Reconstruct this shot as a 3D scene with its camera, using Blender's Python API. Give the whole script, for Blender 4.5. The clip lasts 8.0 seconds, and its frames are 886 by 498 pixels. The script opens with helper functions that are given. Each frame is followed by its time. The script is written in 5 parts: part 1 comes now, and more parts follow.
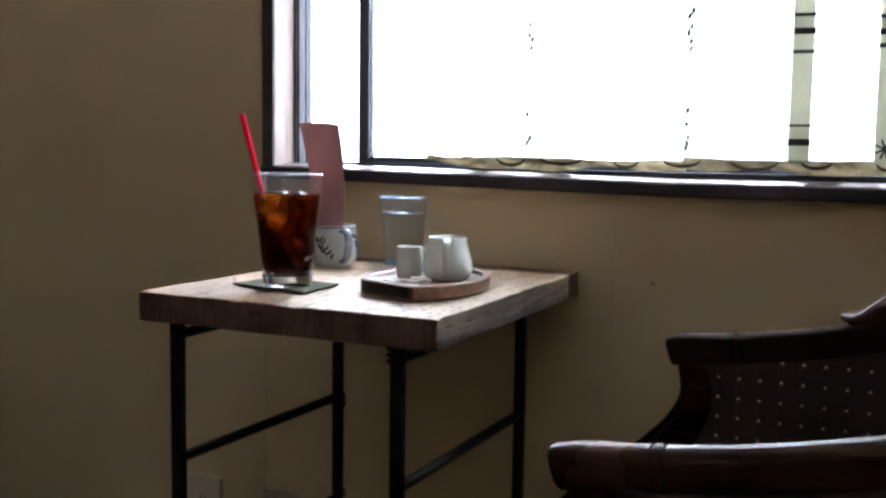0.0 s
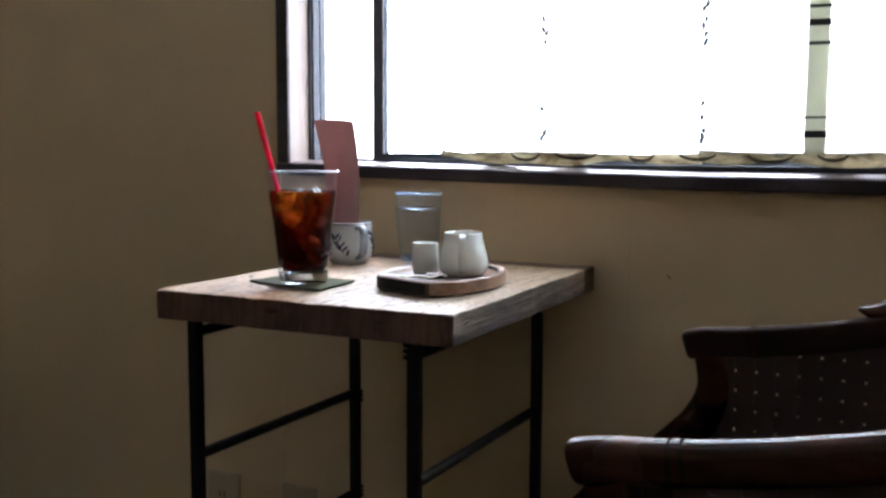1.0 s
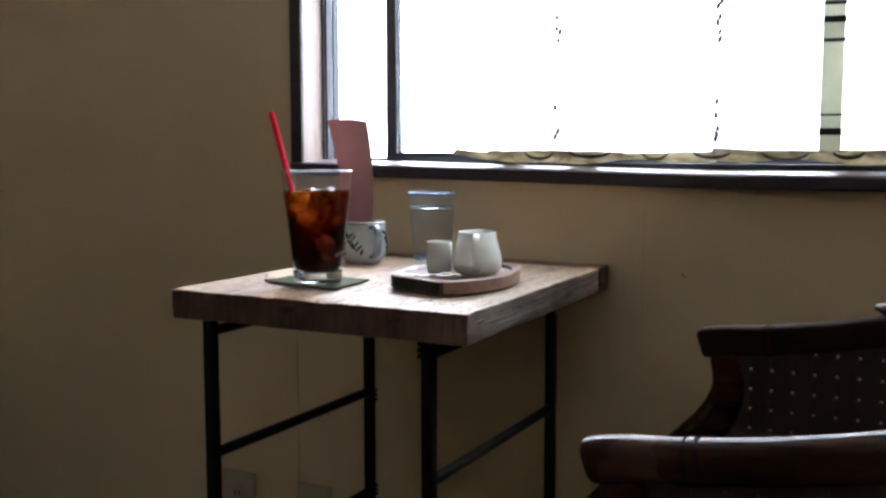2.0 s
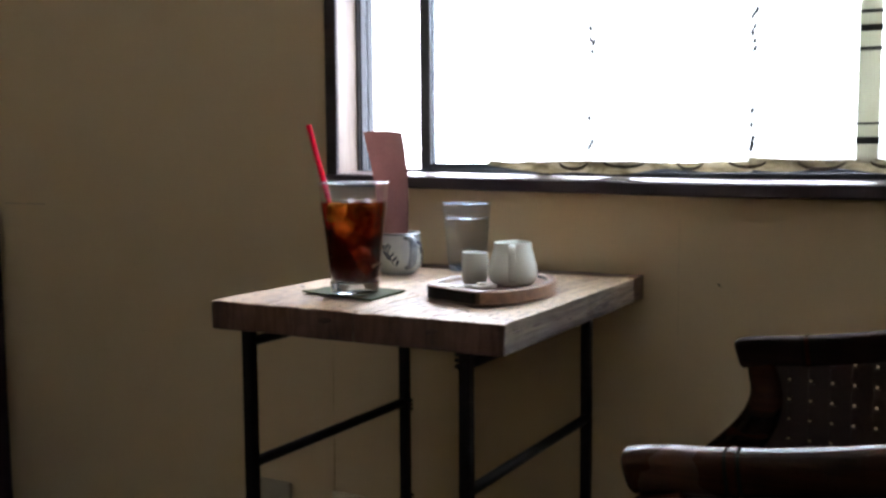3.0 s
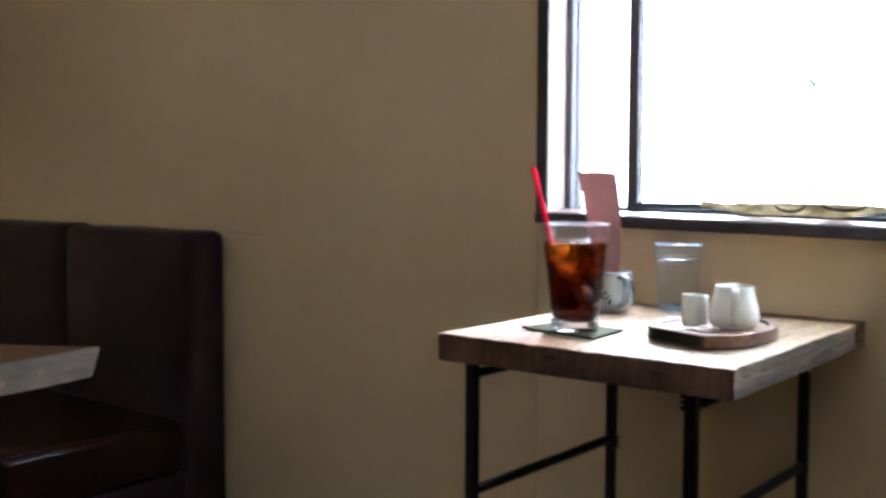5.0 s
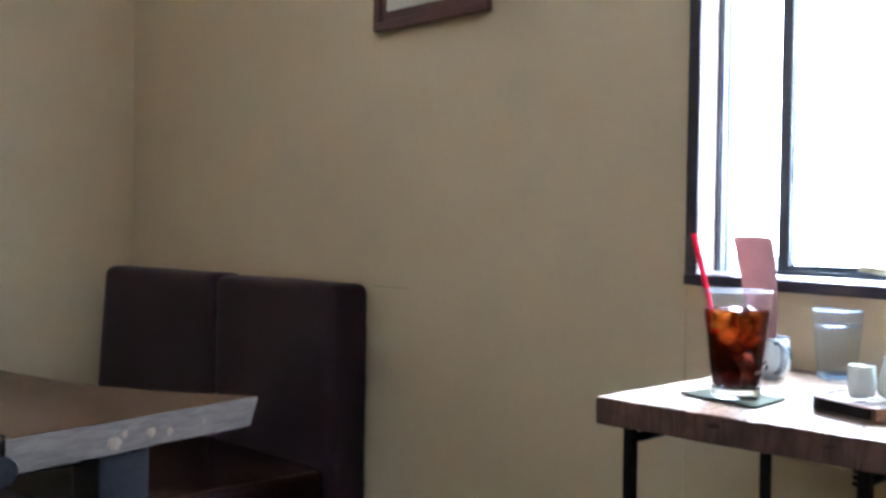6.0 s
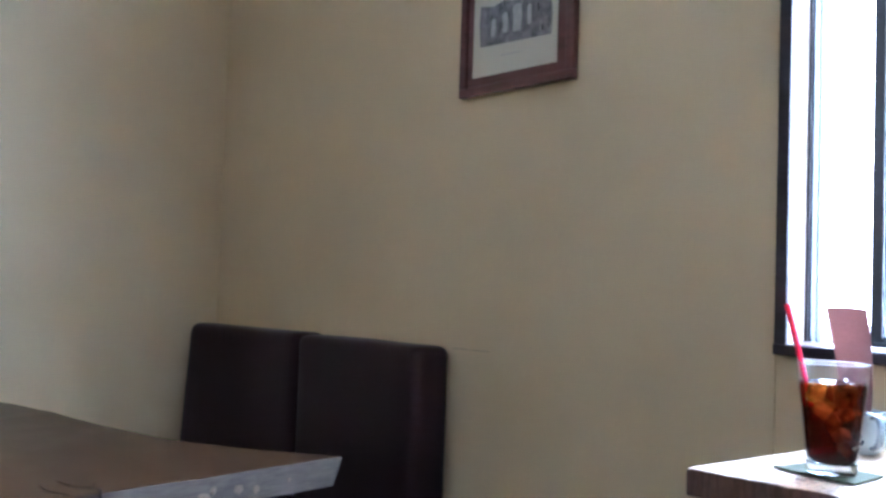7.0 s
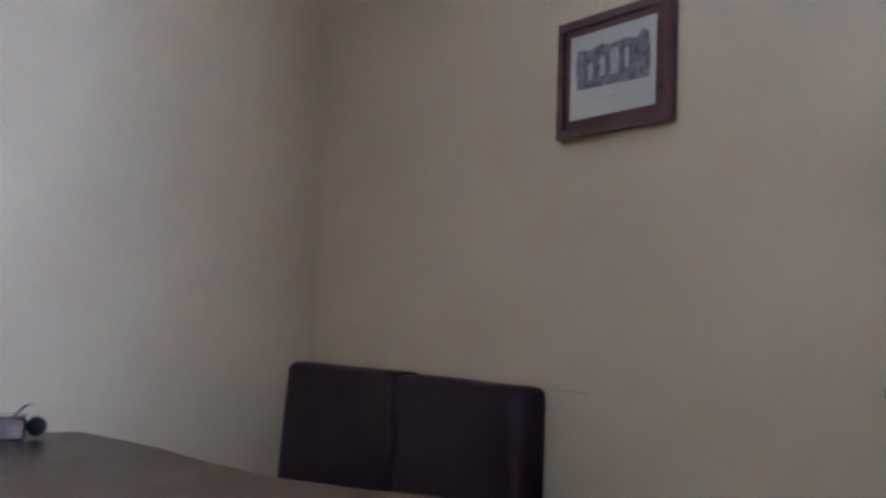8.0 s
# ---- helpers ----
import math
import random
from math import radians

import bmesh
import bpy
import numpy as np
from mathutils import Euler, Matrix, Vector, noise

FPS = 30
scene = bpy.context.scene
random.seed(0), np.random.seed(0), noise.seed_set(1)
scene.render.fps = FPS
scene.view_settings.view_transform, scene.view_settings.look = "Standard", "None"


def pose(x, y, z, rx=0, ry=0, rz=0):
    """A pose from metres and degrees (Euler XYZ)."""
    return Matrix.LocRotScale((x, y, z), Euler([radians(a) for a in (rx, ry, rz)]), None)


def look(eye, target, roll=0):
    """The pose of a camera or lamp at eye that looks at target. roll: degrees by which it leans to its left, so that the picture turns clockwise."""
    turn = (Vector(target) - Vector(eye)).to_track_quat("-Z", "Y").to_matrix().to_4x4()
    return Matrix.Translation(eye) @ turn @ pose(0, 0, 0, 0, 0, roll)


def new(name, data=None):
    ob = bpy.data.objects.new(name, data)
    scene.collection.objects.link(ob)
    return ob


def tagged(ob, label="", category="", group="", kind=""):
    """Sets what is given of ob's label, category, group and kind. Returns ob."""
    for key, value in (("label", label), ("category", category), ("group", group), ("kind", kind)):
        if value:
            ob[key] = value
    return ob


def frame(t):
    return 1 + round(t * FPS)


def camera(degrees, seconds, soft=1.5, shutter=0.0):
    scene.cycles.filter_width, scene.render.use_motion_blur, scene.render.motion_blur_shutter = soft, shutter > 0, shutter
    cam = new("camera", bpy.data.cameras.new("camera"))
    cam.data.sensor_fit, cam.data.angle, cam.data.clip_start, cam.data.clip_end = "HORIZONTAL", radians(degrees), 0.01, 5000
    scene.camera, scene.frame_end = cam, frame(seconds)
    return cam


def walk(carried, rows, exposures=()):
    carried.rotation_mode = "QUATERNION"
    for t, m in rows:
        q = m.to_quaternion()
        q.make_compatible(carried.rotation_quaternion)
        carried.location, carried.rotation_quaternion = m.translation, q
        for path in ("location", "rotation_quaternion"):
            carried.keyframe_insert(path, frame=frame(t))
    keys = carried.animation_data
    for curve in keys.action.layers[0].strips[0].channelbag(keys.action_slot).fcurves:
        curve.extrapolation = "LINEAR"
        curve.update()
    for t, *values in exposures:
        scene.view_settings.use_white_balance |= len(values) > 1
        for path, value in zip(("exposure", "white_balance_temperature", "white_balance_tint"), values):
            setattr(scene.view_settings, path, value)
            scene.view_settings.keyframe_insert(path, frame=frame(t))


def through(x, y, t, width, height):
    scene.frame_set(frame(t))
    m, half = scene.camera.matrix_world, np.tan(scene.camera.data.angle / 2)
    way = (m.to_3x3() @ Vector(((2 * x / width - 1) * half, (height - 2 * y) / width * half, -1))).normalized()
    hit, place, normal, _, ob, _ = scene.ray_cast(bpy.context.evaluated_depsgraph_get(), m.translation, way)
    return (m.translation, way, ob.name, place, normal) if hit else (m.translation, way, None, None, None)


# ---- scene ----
cam = camera(48.0, 8.0, soft=2.7, shutter=0.5)
EXPOSURES = [(0.0, 0.86, 6250, 26), (3.0, 0.86, 6450, 26), (4.0, 0.76, 7150, 27), (5.3, 1.96, 5850, 25), (6.5, 2.33, 5200, 22), (7.0, 2.3, 5000, 22), (8.0, 2.1, 4800, 31)]
PATH = [
    (0, (0.178, 0.068, 0.881), (-0.675, 1.867, 0.688), 0.8),
    (0.5, (0.179, 0.069, 0.882), (-0.683, 1.863, 0.685), 0.5),
    (1, (0.179, 0.067, 0.882), (-0.702, 1.851, 0.679), 0.2),
    (1.5, (0.179, 0.066, 0.882), (-0.718, 1.842, 0.676), 0.0),
    (3, (0.175, 0.055, 0.884), (-0.783, 1.801, 0.699), -0.4),
    (3.5, (0.173, 0.044, 0.886), (-0.857, 1.752, 0.742), -0.9),
    (4, (0.168, 0.036, 0.886), (-0.913, 1.711, 0.726), -0.9),
    (5.5, (0.123, -0.054, 0.912), (-1.211, 1.433, 0.825), 0.7),
    (6, (0.112, -0.081, 0.922), (-1.301, 1.334, 0.888), 0.9),
    (6.5, (0.11, -0.096, 0.924), (-1.348, 1.273, 0.967), 1.3),
    (7, (0.106, -0.111, 0.928), (-1.405, 1.196, 1.012), 1.9),
    (7.5, (0.103, -0.128, 0.941), (-1.449, 1.126, 1.073), 1.9),
    (8, (0.099, -0.159, 0.934), (-1.511, 1.017, 1.088), 2.1),
]
walk(cam, [(t, look(eye, target, roll)) for t, eye, target, roll in PATH], EXPOSURES)

from mathutils.bvhtree import BVHTree

# ---- world, sun, large lights ----
world = bpy.data.worlds.new("overcast_sky")
scene.world = world
world.use_nodes = True
wn = world.node_tree
sky = wn.nodes.new("ShaderNodeTexSky")
sky.sky_type = "NISHITA"
sky.sun_disc = False
sky.sun_elevation, sky.sun_rotation = radians(55), radians(20)
sky.air_density, sky.dust_density = 1.0, 1.0
wn.nodes["Background"].inputs["Strength"].default_value = 0.15
wn.links.new(sky.outputs[0], wn.nodes["Background"].inputs["Color"])

sun_data = bpy.data.lights.new("sun", "SUN")
sun_data.energy, sun_data.angle, sun_data.color = 0.8, radians(20), (1.0, 0.96, 0.9)
sun = new("sun", sun_data)
sun.matrix_world = look((0.5, 6, 9), (0, 1.5, 0.8))

WIN_L, WIN_R, WIN_B, WIN_T = -0.812, 0.92, 0.848, 1.86
day_data = bpy.data.lights.new("window_daylight", "AREA")
day_data.shape, day_data.size, day_data.size_y = "RECTANGLE", 1.72, 1.0
day_data.energy, day_data.color = 62.0, (0.77, 0.93, 1.0)
day = new("window_daylight", day_data)
day.matrix_world = look(((WIN_L + WIN_R) / 2, 1.715, (WIN_B + WIN_T) / 2), ((WIN_L + WIN_R) / 2, 0, (WIN_B + WIN_T) / 2))


# ---- materials ----
def nodes_of(name):
    m = bpy.data.materials.new(name)
    m.use_nodes = True
    nt = m.node_tree
    return m, nt, nt.nodes["Principled BSDF"]


def put(nt, kind, **values):
    n = nt.nodes.new(kind)
    for k, v in values.items():
        n.inputs[k.replace("_", " ")].default_value = v
    return n


def coords(nt, scale=(1, 1, 1), turn=(0, 0, 0)):
    tc = nt.nodes.new("ShaderNodeTexCoord")
    mp = nt.nodes.new("ShaderNodeMapping")
    mp.inputs["Scale"].default_value = scale
    mp.inputs["Rotation"].default_value = [radians(a) for a in turn]
    nt.links.new(tc.outputs["Object"], mp.inputs["Vector"])
    return mp.outputs[0]


def ramp(nt, source, stops):
    r = nt.nodes.new("ShaderNodeValToRGB")
    el = r.color_ramp.elements
    while len(el) < len(stops):
        el.new(0.5)
    for e, (at, c) in zip(el, stops):
        e.position, e.color = at, (*c, 1) if len(c) == 3 else c
    nt.links.new(source, r.inputs[0])
    return r.outputs[0]


def bump(nt, bsdf, source, strength, distance):
    b = put(nt, "ShaderNodeBump", Strength=strength, Distance=distance)
    nt.links.new(source, b.inputs["Height"])
    nt.links.new(b.outputs[0], bsdf.inputs["Normal"])


def mixed(nt, a, b, fac, mode="MIX"):
    m = nt.nodes.new("ShaderNodeMixRGB")
    m.blend_type = mode
    for i, v in ((0, fac), (1, a), (2, b)):
        if isinstance(v, (float, int)):
            m.inputs[i].default_value = v
        elif isinstance(v, tuple):
            m.inputs[i].default_value = (*v, 1)
        else:
            nt.links.new(v, m.inputs[i])
    return m.outputs[0]


def painted(name, light, dark, rough=0.7, grain=220, relief=0.25, depth=0.0006, blotch=2.2):
    """Paint or plaster: broad uneven tone, fine grain, soft relief."""
    m, nt, p = nodes_of(name)
    v = coords(nt)
    big = put(nt, "ShaderNodeTexNoise", Scale=blotch, Detail=5.0, Roughness=0.6)
    fine = put(nt, "ShaderNodeTexNoise", Scale=grain, Detail=4.0)
    for n in (big, fine):
        nt.links.new(v, n.inputs["Vector"])
    c = ramp(nt, big.outputs[0], [(0.3, dark), (0.7, light)])
    c = mixed(nt, c, ramp(nt, fine.outputs[0], [(0.35, (0.9, 0.9, 0.9)), (0.65, (1.0, 1.0, 1.0))]), 0.18, "MULTIPLY")
    nt.links.new(c, p.inputs["Base Color"])
    p.inputs["Roughness"].default_value = rough
    bump(nt, p, fine.outputs[0], relief, depth)
    return m


def timber(name, light, dark, along="y", rough=0.55, rings=18.0, fine=160.0, stains=0.5, coat=0.0, relief=0.35, depth=0.0012, worn=0.12, shine=0.5):
    """Wood with grain along one axis: rings, fibres, stains and worn patches."""
    m, nt, p = nodes_of(name)
    stretch = {"x": (0.06, 1, 1), "y": (1, 0.06, 1), "z": (1, 1, 0.06)}[along]
    v = coords(nt, stretch)
    warp = put(nt, "ShaderNodeTexNoise", Scale=rings, Detail=3.0, Distortion=1.2)
    fib = put(nt, "ShaderNodeTexNoise", Scale=fine, Detail=6.0, Roughness=0.65)
    blot = put(nt, "ShaderNodeTexNoise", Scale=9.0, Detail=4.0)
    nt.links.new(v, warp.inputs["Vector"])
    nt.links.new(v, fib.inputs["Vector"])
    nt.links.new(coords(nt), blot.inputs["Vector"])
    info = nt.nodes.new("ShaderNodeObjectInfo")
    c = ramp(nt, warp.outputs[0], [(0.3, dark), (0.5, light), (0.62, tuple(0.7 * a + 0.3 * b for a, b in zip(light, dark))), (0.75, light)])
    c = mixed(nt, c, ramp(nt, fib.outputs[0], [(0.35, (0.62, 0.58, 0.55)), (0.6, (1.0, 1.0, 1.0))]), 0.75, "MULTIPLY")
    c = mixed(nt, c, ramp(nt, blot.outputs[0], [(0.38, (0.5, 0.48, 0.46)), (0.58, (1.0, 1.0, 1.0))]), stains, "MULTIPLY")
    c = mixed(nt, c, ramp(nt, info.outputs["Random"], [(0.0, (0.88, 0.88, 0.88)), (1.0, (1.0, 1.0, 1.0))]), 1.0, "MULTIPLY")
    nt.links.new(c, p.inputs["Base Color"])
    rr = nt.nodes.new("ShaderNodeMapRange")
    rr.inputs["To Min"].default_value, rr.inputs["To Max"].default_value = rough - worn, rough + worn * 1.25
    nt.links.new(blot.outputs[0], rr.inputs[0])
    nt.links.new(rr.outputs[0], p.inputs["Roughness"])
    p.inputs["Specular IOR Level"].default_value = shine
    p.inputs["Coat Weight"].default_value = coat
    p.inputs["Coat Roughness"].default_value = 0.25
    bump(nt, p, fib.outputs[0], relief, depth)
    return m


def solid(name, color, rough=0.5, metal=0.0, grain=90.0, vary=0.25, relief=0.1, coat=0.0, shine=0.5):
    """A plain finish with slight wear in tone and gloss."""
    m, nt, p = nodes_of(name)
    n = put(nt, "ShaderNodeTexNoise", Scale=grain, Detail=5.0)
    nt.links.new(coords(nt), n.inputs["Vector"])
    low = tuple(max(0.0, a * (1 - vary)) for a in color)
    nt.links.new(ramp(nt, n.outputs[0], [(0.35, low), (0.65, color)]), p.inputs["Base Color"])
    p.inputs["Roughness"].default_value, p.inputs["Metallic"].default_value = rough, metal
    p.inputs["Specular IOR Level"].default_value = shine
    p.inputs["Coat Weight"].default_value = coat
    p.inputs["Coat Roughness"].default_value = 0.1
    bump(nt, p, n.outputs[0], relief, 0.0006)
    return m


def clear(name, color, ior=1.45, rough=0.0):
    m, nt, p = nodes_of(name)
    nt.nodes.remove(p)
    g = put(nt, "ShaderNodeBsdfGlass", Color=(*color, 1), Roughness=rough, IOR=ior)
    nt.links.new(g.outputs[0], nt.nodes["Material Output"].inputs["Surface"])
    return m


def cloth(name, color, through=0.5, weave=900.0):
    """Thin woven cloth that lets light through."""
    m, nt, p = nodes_of(name)
    n = put(nt, "ShaderNodeTexNoise", Scale=weave, Detail=2.0)
    big = put(nt, "ShaderNodeTexNoise", Scale=14.0, Detail=3.0)
    v = coords(nt)
    for k in (n, big):
        nt.links.new(v, k.inputs["Vector"])
    c = ramp(nt, big.outputs[0], [(0.3, tuple(a * 0.86 for a in color)), (0.7, color)])
    c = mixed(nt, c, ramp(nt, n.outputs[0], [(0.4, (0.85, 0.85, 0.85)), (0.6, (1.0, 1.0, 1.0))]), 0.5, "MULTIPLY")
    nt.links.new(c, p.inputs["Base Color"])
    p.inputs["Roughness"].default_value = 0.9
    t = nt.nodes.new("ShaderNodeBsdfTranslucent")
    nt.links.new(c, t.inputs["Color"])
    mx = nt.nodes.new("ShaderNodeMixShader")
    mx.inputs[0].default_value = through
    nt.links.new(p.outputs[0], mx.inputs[1])
    nt.links.new(t.outputs[0], mx.inputs[2])
    nt.links.new(mx.outputs[0], nt.nodes["Material Output"].inputs["Surface"])
    return m


WALL = painted("cream_wall_paint", (0.705, 0.543, 0.335), (0.66, 0.507, 0.31), rough=0.62, relief=0.02)
CEIL = painted("ceiling_paint", (0.84, 0.81, 0.75), (0.8, 0.77, 0.71), rough=0.8)
TRIM = timber("dark_stained_trim", (0.056, 0.043, 0.056), (0.028, 0.022, 0.03), "x", rough=0.42, stains=0.3, relief=0.15)
SILLTOP = timber("worn_sill_board", (0.1, 0.075, 0.07), (0.05, 0.036, 0.034), "x", rough=0.3, stains=0.5, relief=0.15, worn=0.1, shine=0.4)
REVEAL = timber("bare_reveal_wood", (0.17, 0.115, 0.085), (0.1, 0.064, 0.046), "z", rough=0.5, stains=0.35, relief=0.15)
BRONZE = solid("dark_aluminium", (0.016, 0.018, 0.023), 0.55, 0.1, shine=0.2)
BEAD = solid("grey_bead", (0.3, 0.32, 0.36), 0.35, 0.5)
SCUFF = solid("scuffed_paint", (0.6, 0.47, 0.32), 0.8, vary=0.3)
FLOOR = timber("floor_boards", (0.05, 0.03, 0.019), (0.026, 0.016, 0.011), "x", rough=0.45)
def gritty_board(name, light, dark):
    """Old bare pine: soft grain worn into ridges, dark pores, scratches and pale rubbed patches."""
    m = timber(name, light, dark, "y", rough=0.36, rings=34.0, stains=0.4, relief=1.0, depth=0.004, worn=0.2, shine=0.6)
    nt = m.node_tree
    p = nt.nodes["Principled BSDF"]
    base = p.inputs["Base Color"].links[0].from_socket
    pores = put(nt, "ShaderNodeTexNoise", Scale=260.0, Detail=4.0)
    lines = put(nt, "ShaderNodeTexNoise", Scale=240.0, Detail=2.0)
    rub = put(nt, "ShaderNodeTexNoise", Scale=13.0, Detail=4.0)
    nt.links.new(coords(nt, (1, 0.3, 1)), pores.inputs["Vector"])
    nt.links.new(coords(nt, (1, 0.03, 1)), lines.inputs["Vector"])
    nt.links.new(coords(nt, (1, 0.5, 1)), rub.inputs["Vector"])
    c = mixed(nt, base, ramp(nt, pores.outputs[0], [(0.37, (0.22, 0.2, 0.18)), (0.47, (1.0, 1.0, 1.0))]), 0.8, "MULTIPLY")
    c = mixed(nt, c, ramp(nt, lines.outputs[0], [(0.36, (0.5, 0.44, 0.4)), (0.48, (1.0, 1.0, 1.0))]), 0.5, "MULTIPLY")
    c = mixed(nt, c, ramp(nt, rub.outputs[0], [(0.5, (1.0, 1.0, 1.0)), (0.7, (1.3, 1.32, 1.35))]), 0.8, "MULTIPLY")
    nt.links.new(c, p.inputs["Base Color"])
    first = p.inputs["Normal"].links[0].from_node
    b = put(nt, "ShaderNodeBump", Strength=0.9, Distance=0.0025)
    nt.links.new(pores.outputs[0], b.inputs["Height"])
    nt.links.new(first.outputs[0], b.inputs["Normal"])
    nt.links.new(b.outputs[0], p.inputs["Normal"])
    return m


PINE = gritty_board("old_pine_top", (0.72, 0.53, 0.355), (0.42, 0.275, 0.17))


def end_grain(name, light, dark):
    """Sawn board ends: bent growth rings, saw marks and dirt."""
    m, nt, p = nodes_of(name)
    v = coords(nt, (1, 1, 0.16))
    rings = nt.nodes.new("ShaderNodeTexWave")
    rings.wave_type, rings.bands_direction = "BANDS", "X"
    for k, val in (("Scale", 19.0), ("Distortion", 11.0), ("Detail", 4.0), ("Detail Scale", 2.2)):
        rings.inputs[k].default_value = val
    dirt = put(nt, "ShaderNodeTexNoise", Scale=22.0, Detail=5.0)
    fine = put(nt, "ShaderNodeTexNoise", Scale=400.0, Detail=3.0)
    nt.links.new(v, rings.inputs["Vector"])
    nt.links.new(coords(nt), dirt.inputs["Vector"])
    nt.links.new(v, fine.inputs["Vector"])
    c = ramp(nt, rings.outputs[1], [(0.2, dark), (0.7, light)])
    c = mixed(nt, c, ramp(nt, dirt.outputs[0], [(0.36, (0.42, 0.4, 0.4)), (0.56, (1.0, 1.0, 1.0))]), 0.8, "MULTIPLY")
    c = mixed(nt, c, ramp(nt, fine.outputs[0], [(0.35, (0.7, 0.7, 0.7)), (0.65, (1.0, 1.0, 1.0))]), 0.6, "MULTIPLY")
    nt.links.new(c, p.inputs["Base Color"])
    p.inputs["Roughness"].default_value = 0.75
    bump(nt, p, rings.outputs[1], 0.5, 0.0015)
    return m


# darker, redder pine that holds the shade at the back of the table top
SHADEDPINE = timber("reddish_shaded_back", (0.2, 0.11, 0.066), (0.1, 0.055, 0.034), "x", rough=0.5, stains=0.5, relief=0.4)
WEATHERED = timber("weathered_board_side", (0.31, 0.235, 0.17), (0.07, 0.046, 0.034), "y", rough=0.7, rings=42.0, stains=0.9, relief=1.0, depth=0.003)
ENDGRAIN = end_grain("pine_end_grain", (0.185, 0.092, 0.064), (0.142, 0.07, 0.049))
KNOTSOFT = solid("brown_end_knot", (0.1, 0.05, 0.037), 0.9, grain=260, vary=0.55)
KNOTDARK = solid("dark_end_knot", (0.075, 0.042, 0.032), 0.8, grain=300, vary=0.5)
SLAB = timber("slab_wood", (0.066, 0.033, 0.017), (0.036, 0.017, 0.01), "x", rough=0.24, rings=7.0, stains=0.25, coat=0.0, relief=0.2, worn=0.05, shine=0.11)
KNOTWOOD = solid("yellow_knot", (0.125, 0.088, 0.054), 0.8, grain=200)
SAWN = timber("pale_sawn_edge", (0.086, 0.068, 0.053), (0.054, 0.042, 0.033), "y", rough=0.7, rings=20.0, stains=0.7, shine=0.2)
IRON = solid("black_iron", (0.022, 0.021, 0.023), 0.45, 0.7, grain=140, relief=0.35)
SEATSKIN = solid("worn_seat_leatherette", (0.02, 0.0065, 0.005), 0.2, 0.0, grain=180, vary=0.5, relief=0.25, shine=0.12)
LEATHER = solid("brown_leatherette", (0.032, 0.0135, 0.0205), 0.45, 0.0, grain=260, vary=0.35, relief=0.3, shine=0.25)
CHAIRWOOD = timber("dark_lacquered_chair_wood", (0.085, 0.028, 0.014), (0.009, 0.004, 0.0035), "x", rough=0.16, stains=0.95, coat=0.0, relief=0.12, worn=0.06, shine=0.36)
# dull copy of the chair wood, darkened for the shade on the far arm
SHADEDWOOD = timber("shaded_dull_chair_wood", (0.03, 0.011, 0.008), (0.009, 0.004, 0.0035), "x", rough=0.6, stains=0.9, relief=0.15, shine=0.15)
GRIP = timber("worn_chair_grip", (0.1, 0.034, 0.017), (0.016, 0.007, 0.005), "x", rough=0.26, stains=0.9, relief=0.15, shine=0.4)
CANE = solid("dark_cane", (0.04, 0.017, 0.011), 0.6, 0.0, grain=300)
PORCELAIN = solid("white_porcelain", (0.8, 0.835, 0.785), 0.18, 0.0, grain=20, vary=0.04, relief=0.0, coat=0.6)
GLAZE = solid("grey_white_glaze", (0.42, 0.46, 0.47), 0.2, 0.0, grain=40, vary=0.12, relief=0.05, coat=0.5)
HANDLEBLUE = solid("blue_washed_glaze", (0.26, 0.31, 0.37), 0.2, 0.0, grain=70, vary=0.6, relief=0.05, coat=0.5)
BLUE = solid("cobalt_brushwork", (0.03, 0.04, 0.08), 0.25, 0.0, grain=60, vary=0.5, coat=0.4)
TRAYWOOD = timber("tray_walnut", (0.27, 0.14, 0.082), (0.14, 0.07, 0.044), "x", rough=0.34, coat=0.3, relief=0.15)
# two darker tray woods that carry the shade of its front faces
HALFSHADED = timber("half_shaded_tray_side", (0.06, 0.03, 0.02), (0.03, 0.016, 0.011), "x", rough=0.35, relief=0.2, shine=0.2)
SHADEDFRONT = timber("shaded_tray_front", (0.007, 0.005, 0.005), (0.004, 0.003, 0.003), "x", rough=0.35, relief=0.2, shine=0.08)
COASTER = cloth("green_coaster_cloth", (0.058, 0.07, 0.03), 0.05)
STRAW = cloth("red_plastic", (0.95, 0.03, 0.12), 0.5, 60.0)


HOLDER = cloth("brown_leather_sheet", (0.25, 0.152, 0.138), 0.82, 300.0)
HOLDER.node_tree.nodes["Principled BSDF"].inputs["Roughness"].default_value = 0.5
FRAMEWOOD = timber("red_brown_frame", (0.17, 0.052, 0.05), (0.1, 0.031, 0.032), "x", rough=0.35, coat=0.3, relief=0.15)
PAPER = painted("aged_paper", (0.6, 0.56, 0.45), (0.55, 0.5, 0.4), rough=0.8, grain=400, relief=0.05)
INK = painted("engraving_ink", (0.3, 0.28, 0.28), (0.09, 0.085, 0.09), rough=0.8, grain=300, relief=0.0, blotch=48)
INKPALE = painted("engraving_pale", (0.52, 0.49, 0.45), (0.36, 0.34, 0.32), rough=0.8, grain=200, relief=0.0, blotch=60)
PLATE = solid("ivory_plastic", (0.46, 0.38, 0.27), 0.4, 0.0, grain=20, vary=0.05, relief=0.0)
GROOVE = solid("dark_gap", (0.02, 0.015, 0.012), 0.95)
GROOVE.node_tree.nodes["Principled BSDF"].inputs["Specular IOR Level"].default_value = 0.05
VOILE = cloth("white_voile", (0.84, 0.85, 0.83), 0.68)
DENSE = cloth("double_voile", (0.72, 0.71, 0.6), 0.5)
HEM = cloth("hem_cloth", (0.6, 0.545, 0.42), 0.3)
